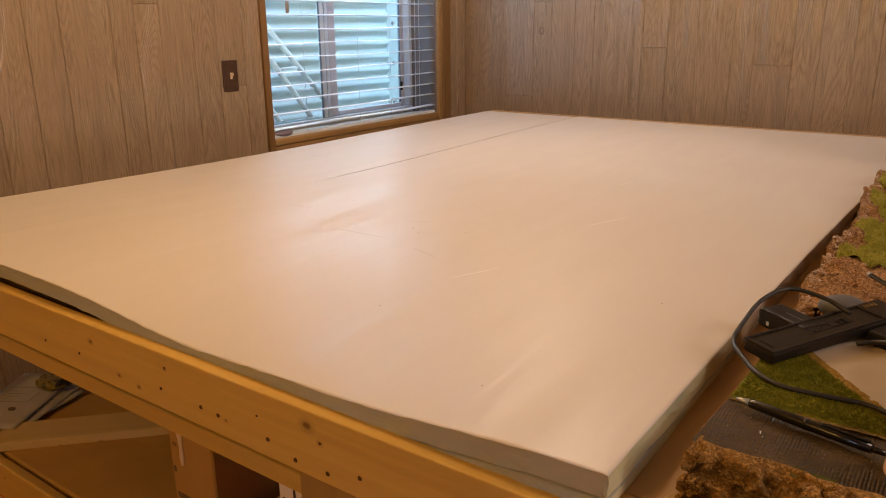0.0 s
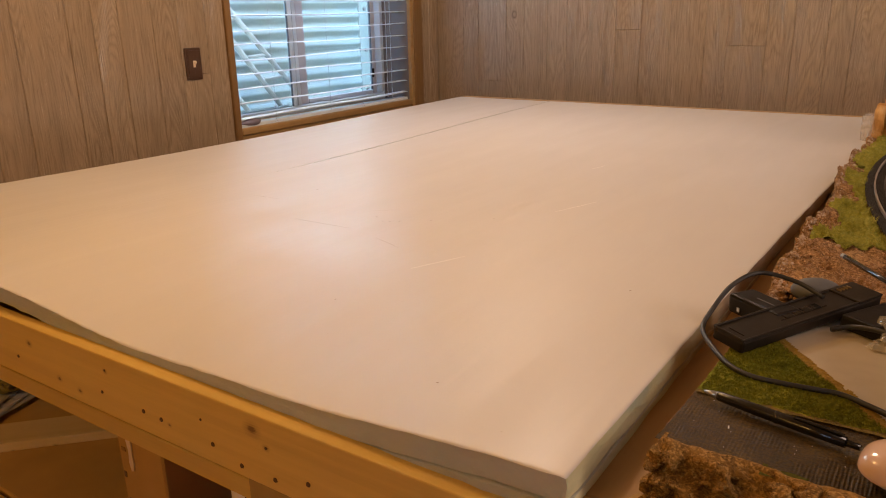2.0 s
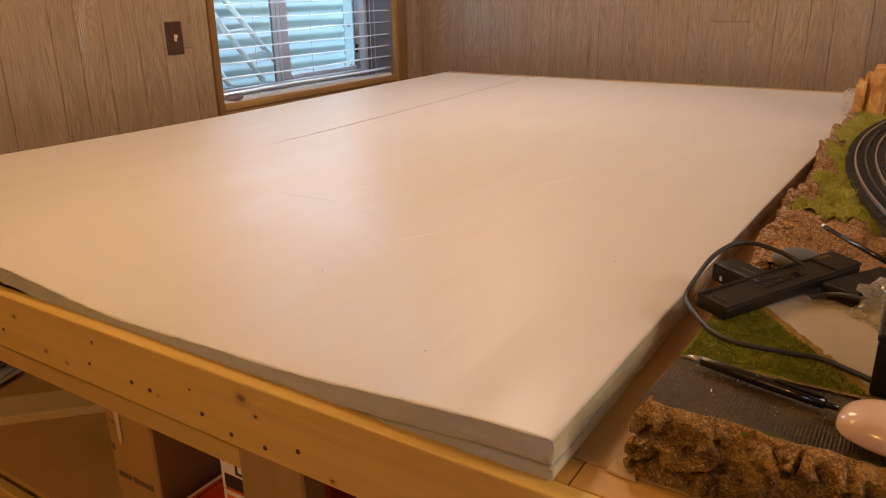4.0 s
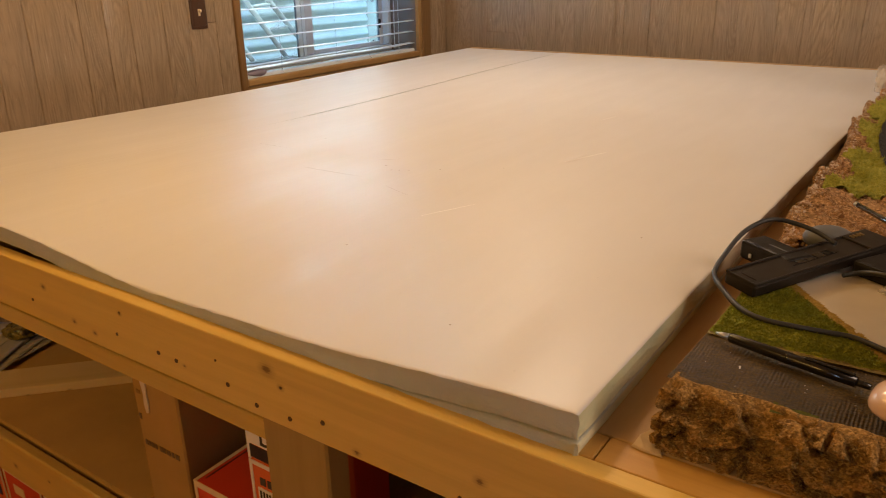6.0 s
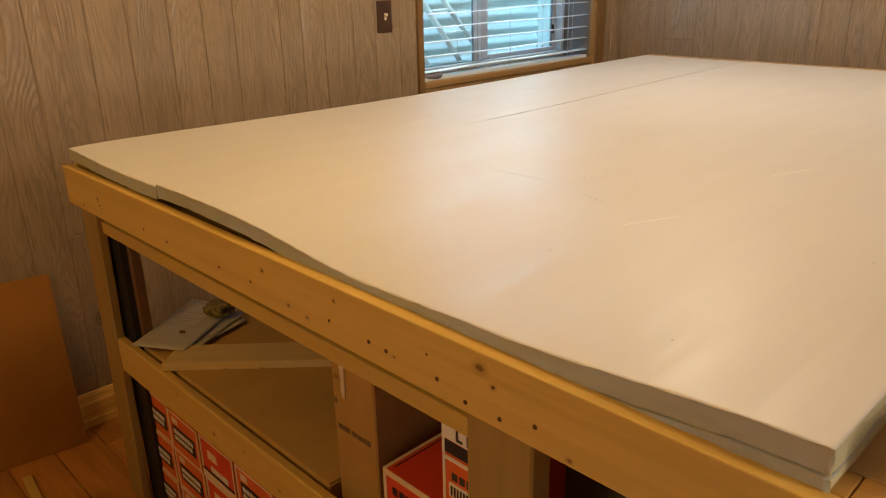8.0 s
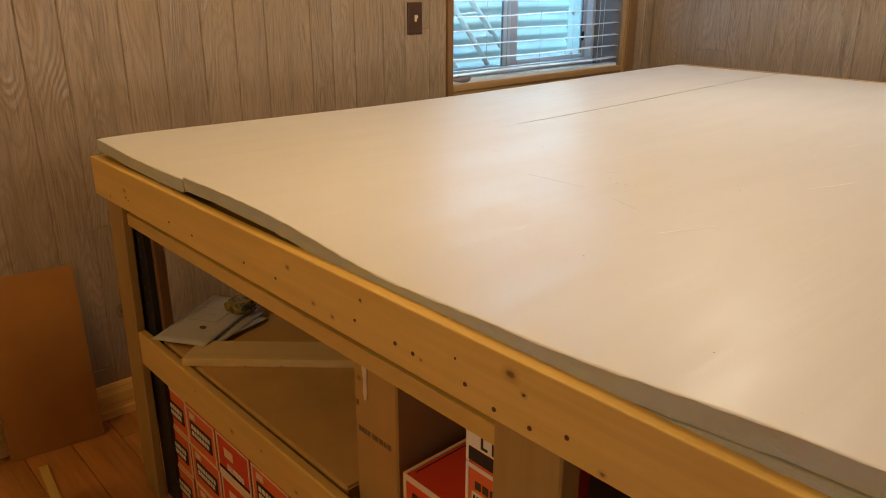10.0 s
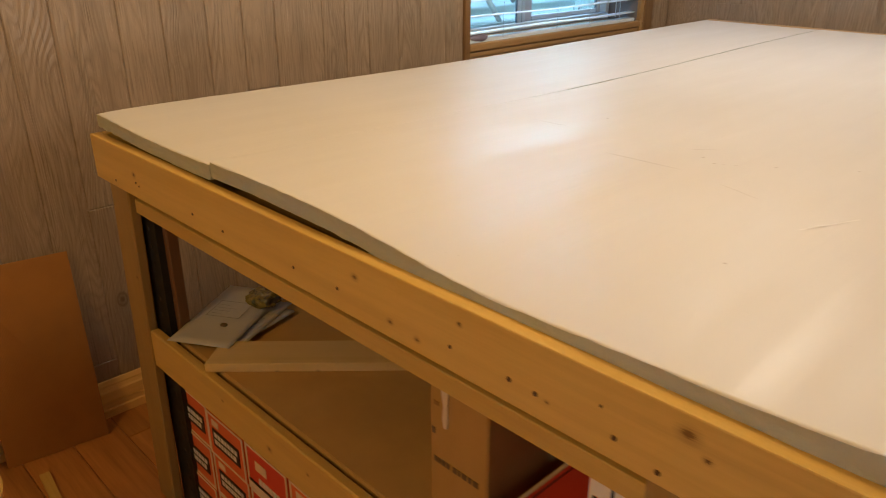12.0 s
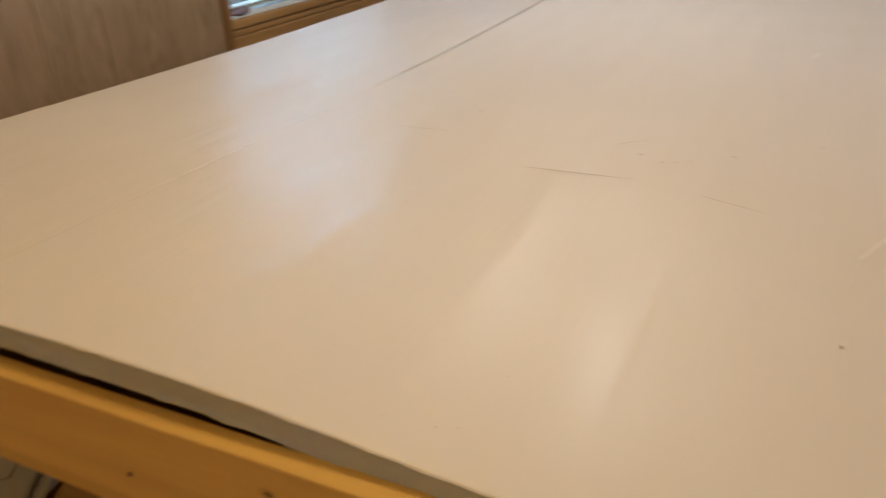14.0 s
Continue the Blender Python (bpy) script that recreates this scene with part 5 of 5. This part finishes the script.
TC, TR = Vector((1.721, 1.88)), 1.867


def on_bed(x, y, a, b):
    r = (Vector((x, y)) - TC).length
    return a < TR - r < b


part("rock_slope", patch(lambda x, y: x > edge_x(y) + 0.001, MX0 - 0.05, 0.55, 1.07, MY1, 110, 210, 0.0, 0.004, 30), ROCK_RED, module, "reddish brown broken rock slope")


def grass_here(x, y):
    front = 1.325 - 0.55 * max(0.0, x + 0.13) + 0.03 * fbm((x, 1, 5), 20, 3)
    return x > edge_x(y) + 0.006 and front < y and 0.8 * fbm((x, y, 3), 16, 3) + 22.0 * (x - edge_x(y)) - 0.42 > 0.0 and not on_bed(x, y, 0.005, 0.13)


part("grass_slope", patch(grass_here, MX0 - 0.05, 0.55, 1.2, 2.6, 110, 210, 0.0035, 0.005, 60), TURF_LIGHT, module, "light yellow-green model grass")


def blades(name, rule, count, x0, x1, y0, y1, h, material, label, seed):
    """Short grass fibres."""
    rnd = random.Random(seed)
    verts, faces = [], []
    while len(faces) < count:
        x, y = rnd.uniform(x0, x1), rnd.uniform(y0, y1)
        if not rule(x, y):
            continue
        a, t = rnd.uniform(0, 6.28), rnd.uniform(0.5, 1.0)
        w = 0.0007
        z = ground(x, y) + 0.003
        n = len(verts)
        verts += [(x - w * math.cos(a), y - w * math.sin(a), z), (x + w * math.cos(a), y + w * math.sin(a), z), (x + rnd.uniform(-h, h) * 0.8, y + rnd.uniform(-h, h) * 0.8, z + h * t)]
        faces.append((n, n + 1, n + 2))
    me = bpy.data.meshes.new(name)
    me.from_pydata(verts, [], faces)
    me.materials.append(material)
    ob = new(name, me)
    ob.parent = module
    return tagged(ob, label, kind="stuff")


BLADE = turf("grass_fibre", (0.40, 0.38, 0.05), (0.58, 0.52, 0.11), (0.28, 0.28, 0.045))
BLADE_DARK = turf("grass_fibre_dark", (0.19, 0.205, 0.014), (0.38, 0.36, 0.035), (0.12, 0.135, 0.011))
blades("static_grass", grass_here, 26000, -0.20, 0.12, 1.2, 2.5, 0.0085, BLADE, "light static grass fibres", 5)
blades("static_grass", lambda x, y: x > edge_x(y) + 0.004 and road_top(x) + 0.004 < y < min(0.93, diag(x)), 9000, -0.19, 0.03, 0.74, 0.93, 0.0028, BLADE_DARK, "dark static grass fibres", 6)


def rubble(count, seed, rim, material, label):
    """Broken stones along the rim and over the slope."""
    rnd = random.Random(seed)
    base = bmesh.new()
    bmesh.ops.create_icosphere(base, subdivisions=1, radius=1.0)
    base.verts.ensure_lookup_table()
    co = [v.co.copy() for v in base.verts]
    fs = [[v.index for v in f.verts] for f in base.faces]
    base.free()
    verts, faces = [], []
    for _ in range(count):
        y = rnd.uniform(1.03, 2.7)
        x = edge_x(y) + (abs(rnd.gauss(0.0, 0.006)) if rim else rnd.uniform(0.003, 0.28))
        if on_bed(x, y, -0.004, 0.135) or (grass_here(x, y) and rnd.random() < 0.9):
            continue
        r = 0.0009 + 0.0026 * rnd.random() ** 2.5
        z = ground(max(x, edge_x(y) + 0.004), y) - 0.3 * r
        sx, sy, sz = (r * rnd.uniform(0.6, 1.5) for _ in range(3))
        a = rnd.uniform(0, 6.28)
        n = len(verts)
        for c in co:
            q = 1 + rnd.uniform(-0.28, 0.28)
            px, py, pz = c.x * sx * q, c.y * sy * q, c.z * sz * q
            verts.append((x + px * math.cos(a) - py * math.sin(a), y + px * math.sin(a) + py * math.cos(a), z + pz))
        faces += [[n + i for i in f] for f in fs]
    me = bpy.data.meshes.new("rubble")
    me.from_pydata(verts, [], faces)
    me.materials.append(material)
    ob = new("rubble", me)
    ob.parent = module
    return tagged(ob, label, kind="stuff")


def stones(name, *stops):
    k = Mat(name, 0.85)
    isl = k.node("ShaderNodeNewGeometry").outputs["Random Per Island"]
    k.color(k.ramp(isl, *stops))
    k.bump(k.noise(k.space(), 500, 3), 0.5, 0.001)
    return k.m


BROWN_STONE = stones("rubble_stone", (0.0, (0.13, 0.058, 0.020)), (0.45, (0.26, 0.125, 0.045)), (0.9, (0.40, 0.24, 0.11)), (1.0, (0.50, 0.36, 0.22)))
PALE_STONE = stones("crust_stone", (0.0, (0.20, 0.10, 0.045)), (0.45, (0.33, 0.21, 0.12)), (1.0, (0.55, 0.44, 0.34)))
rubble(4200, 8, True, PALE_STONE, "pale crumbled crust along the rim")
rubble(5200, 9, False, BROWN_STONE, "broken brown stones over the slope")


def arc(r, z, a0=158, a1=206, n=70):
    return [Vector((TC.x + r * math.cos(radians(a0 + (a1 - a0) * i / n)), TC.y + r * math.sin(radians(a0 + (a1 - a0) * i / n)), z)) for i in range(n + 1)]


def sweep_arc(r0, r1, z0, z1, a0=158, a1=206):
    """A curved bar of rectangular section."""
    bm = bmesh.new()
    rings = [[bm.verts.new((*p.xy, z)) for p, z in ((p0, z0), (p1, z0), (p1, z1), (p0, z1))] for p0, p1 in zip(arc(r0, 0, a0, a1), arc(r1, 0, a0, a1))]
    for a, c in zip(rings, rings[1:]):
        for k in range(4):
            bm.faces.new((a[k], a[(k + 1) % 4], c[(k + 1) % 4], c[k]))
    bm.faces.new(rings[0])
    bm.faces.new(rings[-1][::-1])
    return bm


TZ = MZ + 0.012
RC = 1.829
part("roadbed", sweep_arc(RC - 0.031, RC + 0.0295, MZ - 0.01, TZ), BALLAST, module, "dark ballast roadbed")
for r, m, lab in ((RC - 0.0178, RAIL, "nickel silver rail"), (RC, RAIL_DARK, "blackened centre rail"), (RC + 0.0178, RAIL, "nickel silver rail")):
    part("track_rail", sweep_arc(r - 0.0015, r + 0.0015, TZ + 0.003, TZ + 0.0080), m, module, lab)
tie = mesh_of("tie", bm_block(-0.034, -0.0019, 0, 0.034, 0.0019, 0.003), TIE)
n = 200
for k in range(n):
    a = radians(163 + 39 * k / n)
    ob = new("tie", tie)
    ob.matrix_basis = pose(TC.x + RC * math.cos(a), TC.y + RC * math.sin(a), TZ + 0.0001, 0, 0, math.degrees(a))
    ob.parent = module


def ledge_rock(seed, sx, sy, sz):
    """A layered block of carved rock."""
    bm = bmesh.new()
    bmesh.ops.create_icosphere(bm, subdivisions=5, radius=1.0)
    for v in bm.verts:
        p = v.co.copy()
        m = max(abs(p.x), abs(p.y), abs(p.z))
        q = p.lerp(p / m, 0.65)
        lay = round(q.z * 4) / 4
        q.x *= 1 + 0.18 * noise.noise(Vector((seed, lay * 5, 0.3))) + 0.10 * fbm(q, 2.2, 4)
        q.y *= 1 + 0.18 * noise.noise(Vector((seed, lay * 5, 7.3))) + 0.10 * fbm(q + Vector((5, 0, 0)), 2.2, 4)
        q.z = q.z * 0.8 + lay * 0.2 + 0.06 * fbm(q + Vector((0, 5, 0)), 2.5, 4)
        v.co = Vector((q.x * sx, q.y * sy, q.z * sz))
    return bm


def slab_rock(seed, columns, base):
    """Upright broken slabs side by side, each chipped and a little out of line with the next."""
    bm = bmesh.new()
    rnd = random.Random(seed)
    for x0, x1, y0, y1, top in columns:
        c = bmesh.new()
        block(c, x0, y0, base, x1, y1, top)
        bmesh.ops.subdivide_edges(c, edges=c.edges[:], cuts=5, use_grid_fill=True)
        for v in c.verts:
            p = v.co * 1.0
            v.co += Vector((0.006 * fbm(p, 30, 3), 0.007 * fbm(p + Vector((4, 0, 0)), 26, 3), 0.006 * fbm(p + Vector((0, 4, 0)), 34, 3) if p.z > base + 0.01 else 0))
            k = (p.z - base) / (top - base)
            v.co.x += (0.5 * (x0 + x1) - v.co.x) * 0.18 * k * k
            v.co.y += (0.5 * (y0 + y1) - v.co.y) * 0.12 * k * k + rnd.uniform(-0.0006, 0.0006)
        me = bpy.data.meshes.new("slab_piece")
        c.to_mesh(me)
        c.free()
        bm.from_mesh(me)
        bpy.data.meshes.remove(me)
    return bm


LOW = MZ - 0.004
solid("rock_outcrop", slab_rock(3, ((-0.186, -0.160, 2.37, 2.44, 1.078), (-0.168, -0.142, 2.385, 2.47, 1.098), (-0.150, -0.112, 2.36, 2.46, 1.117), (-0.120, -0.074, 2.38, 2.48, 1.124), (-0.082, -0.026, 2.36, 2.46, 1.118)), LOW), OCHRE, "upright ochre carved rock slabs standing on the scenery", "rock")
solid("rock_outcrop", slab_rock(8, ((-0.020, 0.030, 2.36, 2.48, 1.135), (0.022, 0.075, 2.38, 2.50, 1.150), (0.068, 0.12, 2.36, 2.48, 1.128)), LOW), OCHRE, "taller ochre carved rock slabs on the scenery", "rock")
b = ledge_rock(5.2, 0.015, 0.035, 0.036)
solid("wrapped_block", b, WRAP, "crinkled clear plastic wrap beside the rock outcrop", "plastic wrap", at=pose(-0.197, 2.375, 1.022), smooth=True)

# ---- loose things on the scenery ----
G = MZ + 0.003
GLOSSY = plain("glossy_black_barrel", (0.009, 0.008, 0.008), 0.2, vary=0.2, bump=0.03)
pen = thing("ballpoint_pen", "black click ballpoint pen with a chrome tip lying on the road", "pen", at=look((-0.176, 0.735, G + 0.0058), (-0.039, 0.703, G + 0.0058)))
for n, pts, rad, m, lab in (("barrel", [(0, 0, -0.018), (0, 0, -0.02), (0, 0, -0.055), (0, 0, -0.10), (0, 0, -0.132)], [0.0038, 0.0047, 0.0055, 0.0055, 0.0048], GLOSSY, ""), ("tip", [(0, 0, -0.004), (0, 0, -0.009), (0, 0, -0.018)], [0.0008, 0.0022, 0.0038], STEEL, "chrome tip"), ("clicker", [(0, 0, -0.132), (0, 0, -0.134), (0, 0, -0.143)], [0.003, 0.003, 0.0026], BLACK_GLOSS, "glossy push button"), ("ring", [(0, 0, -0.072), (0, 0, -0.0725), (0, 0, -0.076), (0, 0, -0.0765)], [0.0052, 0.0058, 0.0058, 0.0052], BLACK_GLOSS, "glossy ring")):
    b = bmesh.new()
    tube(b, pts, 0.004, 14, rad)
    part(n, b, m, pen, lab)
b = bm_block(-0.0018, 0.0050, -0.130, 0.0018, 0.0070, -0.088, bevel=0.0007)
part("clip", b, BLACK_GLOSS, pen)


def tray():
    """A shallow black tray with a raised rim and an end block."""
    t = thing("speaker_dock", "black plastic speaker dock tray tipped up on the scenery", "dock", at=None)
    L, W, H = 0.240, 0.041, 0.017
    part("base", bm_block(0, 0, 0, L, W, H * 0.86, bevel=0.003, segments=2), DOCK, t)
    for x0, y0, x1, y1 in ((0, 0, L - 0.046, 0.0024), (0, W - 0.0024, L - 0.046, W), (0, 0.0025, 0.0026, W - 0.0025), (L - 0.0455, 0, L, W)):
        part("rim", bm_block(x0, y0, H * 0.8, x1, y1, H, bevel=0.0010, segments=2), DOCK, t)
    for k in range(4):
        part("contact", bm_block(L - 0.040 + 0.006 * k, W - 0.0125, H, L - 0.037 + 0.006 * k, W - 0.0065, H + 0.0012), BRASS, t, "brass contact pin")
    for k in range(4):
        part("logo_bar", bm_block(0.088 + 0.016 * k, 0.016, H * 0.86, 0.100 + 0.016 * k, 0.025, H * 0.86 + 0.0006), BLACK_GLOSS, t, "glossy raised mark")
    part("logo_line", bm_block(0.078, 0.0145, H * 0.86, 0.156, 0.0155, H * 0.86 + 0.0006), BLACK_GLOSS, t)
    part("foot_bar", bm_block(0.012, 0.010, H * 0.86, 0.0132, 0.030, H * 0.86 + 0.0005), BLACK_GLOSS, t)
    return t


dock = tray()
dock.matrix_basis = pose(-0.163, 0.842, G + 0.001, 5, -1.0, 62.5)
# black block stands in for the dark area under the dock
b = bmesh.new()
block(b, -0.06, -0.03, 0, 0.05, 0.02, 0.018, bevel=0.004, segments=2)
solid("dock_stand", b, BLACK, "black block filling the dark area under the dock", "stand", at=pose(-0.040, 1.020, G - 0.002, 0, 0, 60))

adapter = thing("power_adapter", "black plug-in power adapter block", "power adapter", at=pose(-0.164, 0.960, G - 0.0025, 0, 0, -34))
part("case", bm_block(-0.041, -0.019, 0, 0.036, 0.019, 0.024, bevel=0.004, segments=2), BLACK, adapter)
part("label_line", bm_block(-0.012, -0.003, 0.024, 0.014, -0.001, 0.0244), GREY, adapter)
part("prong", bm_block(-0.024, -0.0205, 0.006, -0.020, -0.0195, 0.011), STEEL, adapter, "metal prong")


def cord(name, pts, r, label):
    b = bmesh.new()
    tube(b, spline(pts, 10), r, 8)
    return solid(name, b, CABLE, label, "cable", smooth=False)


cord("power_cable", [(-0.108, 0.992, 1.014), (-0.140, 1.008, 1.022), (-0.181, 1.003, 1.028), (-0.203, 0.962, 1.022), (-0.213, 0.915, 1.005), (-0.214, 0.880, 0.992), (-0.190, 0.838, 0.9895), (-0.166, 0.807, 0.9895), (-0.142, 0.794, 0.9895), (-0.113, 0.794, 0.9895), (-0.085, 0.797, 0.9895), (-0.062, 0.799, 0.9895), (-0.035, 0.787, 0.9895), (-0.004, 0.772, 0.9895), (0.05, 0.765, 0.9895)], 0.0029, "thin black power cable looped over the scenery")
cord("black_cable", [(-0.092, 0.952, 0.992), (-0.075, 0.962, 0.995), (-0.057, 0.955, 1.000), (-0.035, 0.945, 1.002), (0.0, 0.93, 1.000), (0.06, 0.92, 0.992)], 0.0030, "thick black cable on the scenery")
b = bmesh.new()
tube(b, [(-0.1095, 1.178, 1.012), (-0.066, 1.101, 1.017), (-0.020, 1.020, 1.023)], 0.0034, 10)
brush = thing("stylus", "glossy black stick lying across the scenery", "stick")
part("shaft", b, BLACK_GLOSS, brush)
b = bmesh.new()
tube(b, [(-0.1103, 1.1795, 1.0119), (-0.1064, 1.1725, 1.0123)], 0.0037, 10)
part("ferrule", b, STEEL, brush, "steel end cap")
b = bmesh.new()
bmesh.ops.create_uvsphere(b, u_segments=24, v_segments=14, radius=1.0)
for v in b.verts:
    v.co = Vector((v.co.x * 0.030, v.co.y * 0.021, v.co.z * 0.016))
solid("grey_dome", b, GREY, "small grey plastic dome behind the dock", "knob", at=pose(-0.124, 1.060, G + 0.010, 0, 0, 20), smooth=True)

monitor = thing("black_box", "black plastic case standing on the scenery", "case", at=pose(-0.018, 0.752, G - 0.001))
part("shell", bm_block(0, 0, 0, 0.25, 0.235, 0.052, bevel=0.003, segments=2), BLACK, monitor)
part("lid", bm_block(-0.001, -0.001, 0.0525, 0.251, 0.236, 0.060, bevel=0.002), BLACK, monitor)

mouse = thing("computer_mouse", "glossy white computer mouse on the road", "mouse", at=pose(0.020, 0.672, G - 0.002, 0, 0, -6))


def pebble(top):
    bm = bmesh.new()
    bmesh.ops.create_uvsphere(bm, u_segments=40, v_segments=24, radius=1.0)
    for v in bm.verts:
        c = v.co
        sq = 1.0 / max((abs(c.x) ** 3 + abs(c.y) ** 3) ** (1 / 3), 1e-4) * math.hypot(c.x, c.y) if math.hypot(c.x, c.y) > 1e-4 else 1
        x, y = c.x * 0.056 * sq, c.y * 0.032 * sq
        if top:
            z = 0.013 + 0.022 * max(0.0, c.z) ** 0.8 + 0.012 * min(0.0, c.z)
        else:
            z = 0.0125 + 0.0125 * min(0.0, c.z) if c.z < 0 else 0.0125
            x, y = x * 0.97, y * 0.97
        v.co = Vector((x, y, z))
    return bm


part("upper_shell", pebble(True), MOUSE_WHITE, mouse, smooth=True)
part("underside", pebble(False), GREY, mouse, smooth=True)

b = bmesh.new()
bmesh.ops.create_icosphere(b, subdivisions=4, radius=1.0)
for v in b.verts:
    p = v.co.copy()
    k = 1 + 0.35 * noise.noise(p * 2.2) + 0.18 * noise.noise(p * 6)
    v.co = Vector((p.x * 0.045 * k, p.y * 0.06 * k, max(-0.005, p.z * 0.026 * k)))
solid("plastic_bag", b, WRAP, "crumpled clear plastic bag on the plaster ground", "plastic bag", at=pose(-0.005, 0.965, G + 0.004))
flakes = bmesh.new()
rnd = random.Random(11)
for k in range(12):
    x, y = rnd.uniform(-0.17, 0.02), rnd.uniform(0.632, 0.735)
    block(flakes, x - 0.0003, y - 0.0002, MZ + 0.0012, x + 0.0004 * rnd.uniform(0.3, 1), y + 0.0002, MZ + 0.0016)
part("white_flecks", flakes, WHITE_PRINT, module, "tiny pale flecks on the road", kind="stuff")
solid("paper_fleck", bm_block(-0.0006, -0.0024, 0, 0.0006, 0.0024, 0.0005), WHITE_PRINT, "tiny white paper sliver on the road", "scrap", at=pose(-0.138, 0.690, MZ + 0.0022, 0, 0, 12))

# ---- wall planks ----
def plank_mesh(w, h):
    """A plank face with eased edges; x out of the wall, y across, z up."""
    bm = bmesh.new()
    e, d = 0.0022, 0.012
    back = [bm.verts.new((-d, y, z)) for y, z in ((0, 0), (w, 0), (w, h), (0, h))]
    mid = [bm.verts.new((-0.0020, y, z)) for y, z in ((0, 0), (w, 0), (w, h), (0, h))]
    face = [bm.verts.new((0, y, z)) for y, z in ((e, e), (w - e, e), (w - e, h - e), (e, h - e))]
    for a, c in ((back, mid), (mid, face)):
        for k in range(4):
            bm.faces.new((a[k], a[(k + 1) % 4], c[(k + 1) % 4], c[k]))
    bm.faces.new(face)
    return mesh_of("plank", bm, PANEL_W)


def plank(parent, at, w, h):
    gap = 0.0010
    ob = new("plank", plank_mesh(w - gap, h - gap))
    ob.matrix_basis = at
    ob.parent = parent
    return ob


def split(z0, z1, cuts):
    e = [z0] + [c for c in cuts if z0 + 0.05 < c < z1 - 0.05] + [z1]
    return list(zip(e, e[1:]))


W_EDGES = [-2.4, -2.26, -2.15, -2.0, -1.9, -1.74, -1.63, -1.5, -1.38, -1.22, -1.1, -0.96, -0.85, -0.7, -0.56, -0.45, -0.3, -0.2, -0.05, 0.07, 0.2, 0.31, 0.43, 0.551, 0.656, 0.814, 0.93, 1.055, 1.166, 1.273, 1.443, 1.53, 1.624, 1.753, 1.856, 1.978, 2.066]
W_MID = [2.066, 2.22, 2.33, 2.47, 2.58, 2.74, 2.86, 3.0, 3.11, 3.23, 3.346]
W_END = [3.346, 3.42, 3.497]
W_CUTS = {1.166: 0.867, 0.656: 0.62, 0.551: 0.17, 1.53: 1.428, 1.856: 1.135, 0.814: 1.62, 1.273: 0.35, 1.624: 0.52, 0.07: 0.9, -0.3: 1.3}
for e, lo, hi in ((W_EDGES, 0, CEIL), (W_MID, 0, WIN_Z0 - 0.075), (W_MID, WIN_Z1 + 0.06, CEIL), (W_END, 0, CEIL)):
    for y0, y1 in zip(e, e[1:]):
        for z0, z1 in split(lo, hi, [W_CUTS[y0]] if y0 in W_CUTS else []):
            plank(wall_west, pose(WX, y0, z0), y1 - y0, z1 - z0)
N_EDGES = [-2.354, -2.192, -2.101, -1.936, -1.837, -1.709, -1.607, -1.361, -1.242, -1.108, -0.952, -0.859, -0.702, -0.599, -0.473, -0.383, -0.25, -0.14, 0.0, 0.11, 0.27, 0.38, 0.5, 0.66, 0.76, 0.9, 1.02, 1.17, 1.28, 1.42, 1.52, 1.68, 1.8, 1.93, 2.03, 2.2, 2.31, 2.46, 2.58, 2.7, 2.86, 2.97, 3.1, 3.24, 3.35, 3.5, 3.62, 3.74, 3.9, 4.0, 4.15, 4.27, 4.4, 4.56, 4.697]
N_CUTS = {-2.101: 0.99, -1.936: 1.457, -1.361: 1.241, -0.859: 1.174, -1.607: 0.6, -1.108: 1.8, -0.599: 0.42, -0.14: 1.35, 0.38: 0.8}
for x0, x1 in zip(N_EDGES, N_EDGES[1:]):
    for z0, z1 in split(0, CEIL, [N_CUTS[x0]] if x0 in N_CUTS else []):
        plank(wall_north, pose(x0, NY, z0, 0, 0, -90), x1 - x0, z1 - z0)

# ---- floor boards ----
BOARDS = {}


def floor_board(length):
    """A laminate board of a given length, made once for each length."""
    key = round(length, 3)
    if key not in BOARDS:
        bm = bmesh.new()
        block(bm, 0, 0, -0.0135, key - 0.002, 0.1235, 0, bevel=0.0012)
        BOARDS[key] = mesh_of("floor_board", bm, LAMINATE)
    return BOARDS[key]


row, y = 0, SY
while y < NY - 0.05:
    x = WX
    cut = 1.2 * (1 - (row * 0.37) % 1)
    while x < EX - 0.02:
        length = min(cut, EX - x)
        if length > 0.03:
            ob = new("floor_board", floor_board(length))
            ob.matrix_basis = pose(x, y, 0)
            ob.parent = floor
        x += cut
        cut = 1.2
    y += 0.125
    row += 1
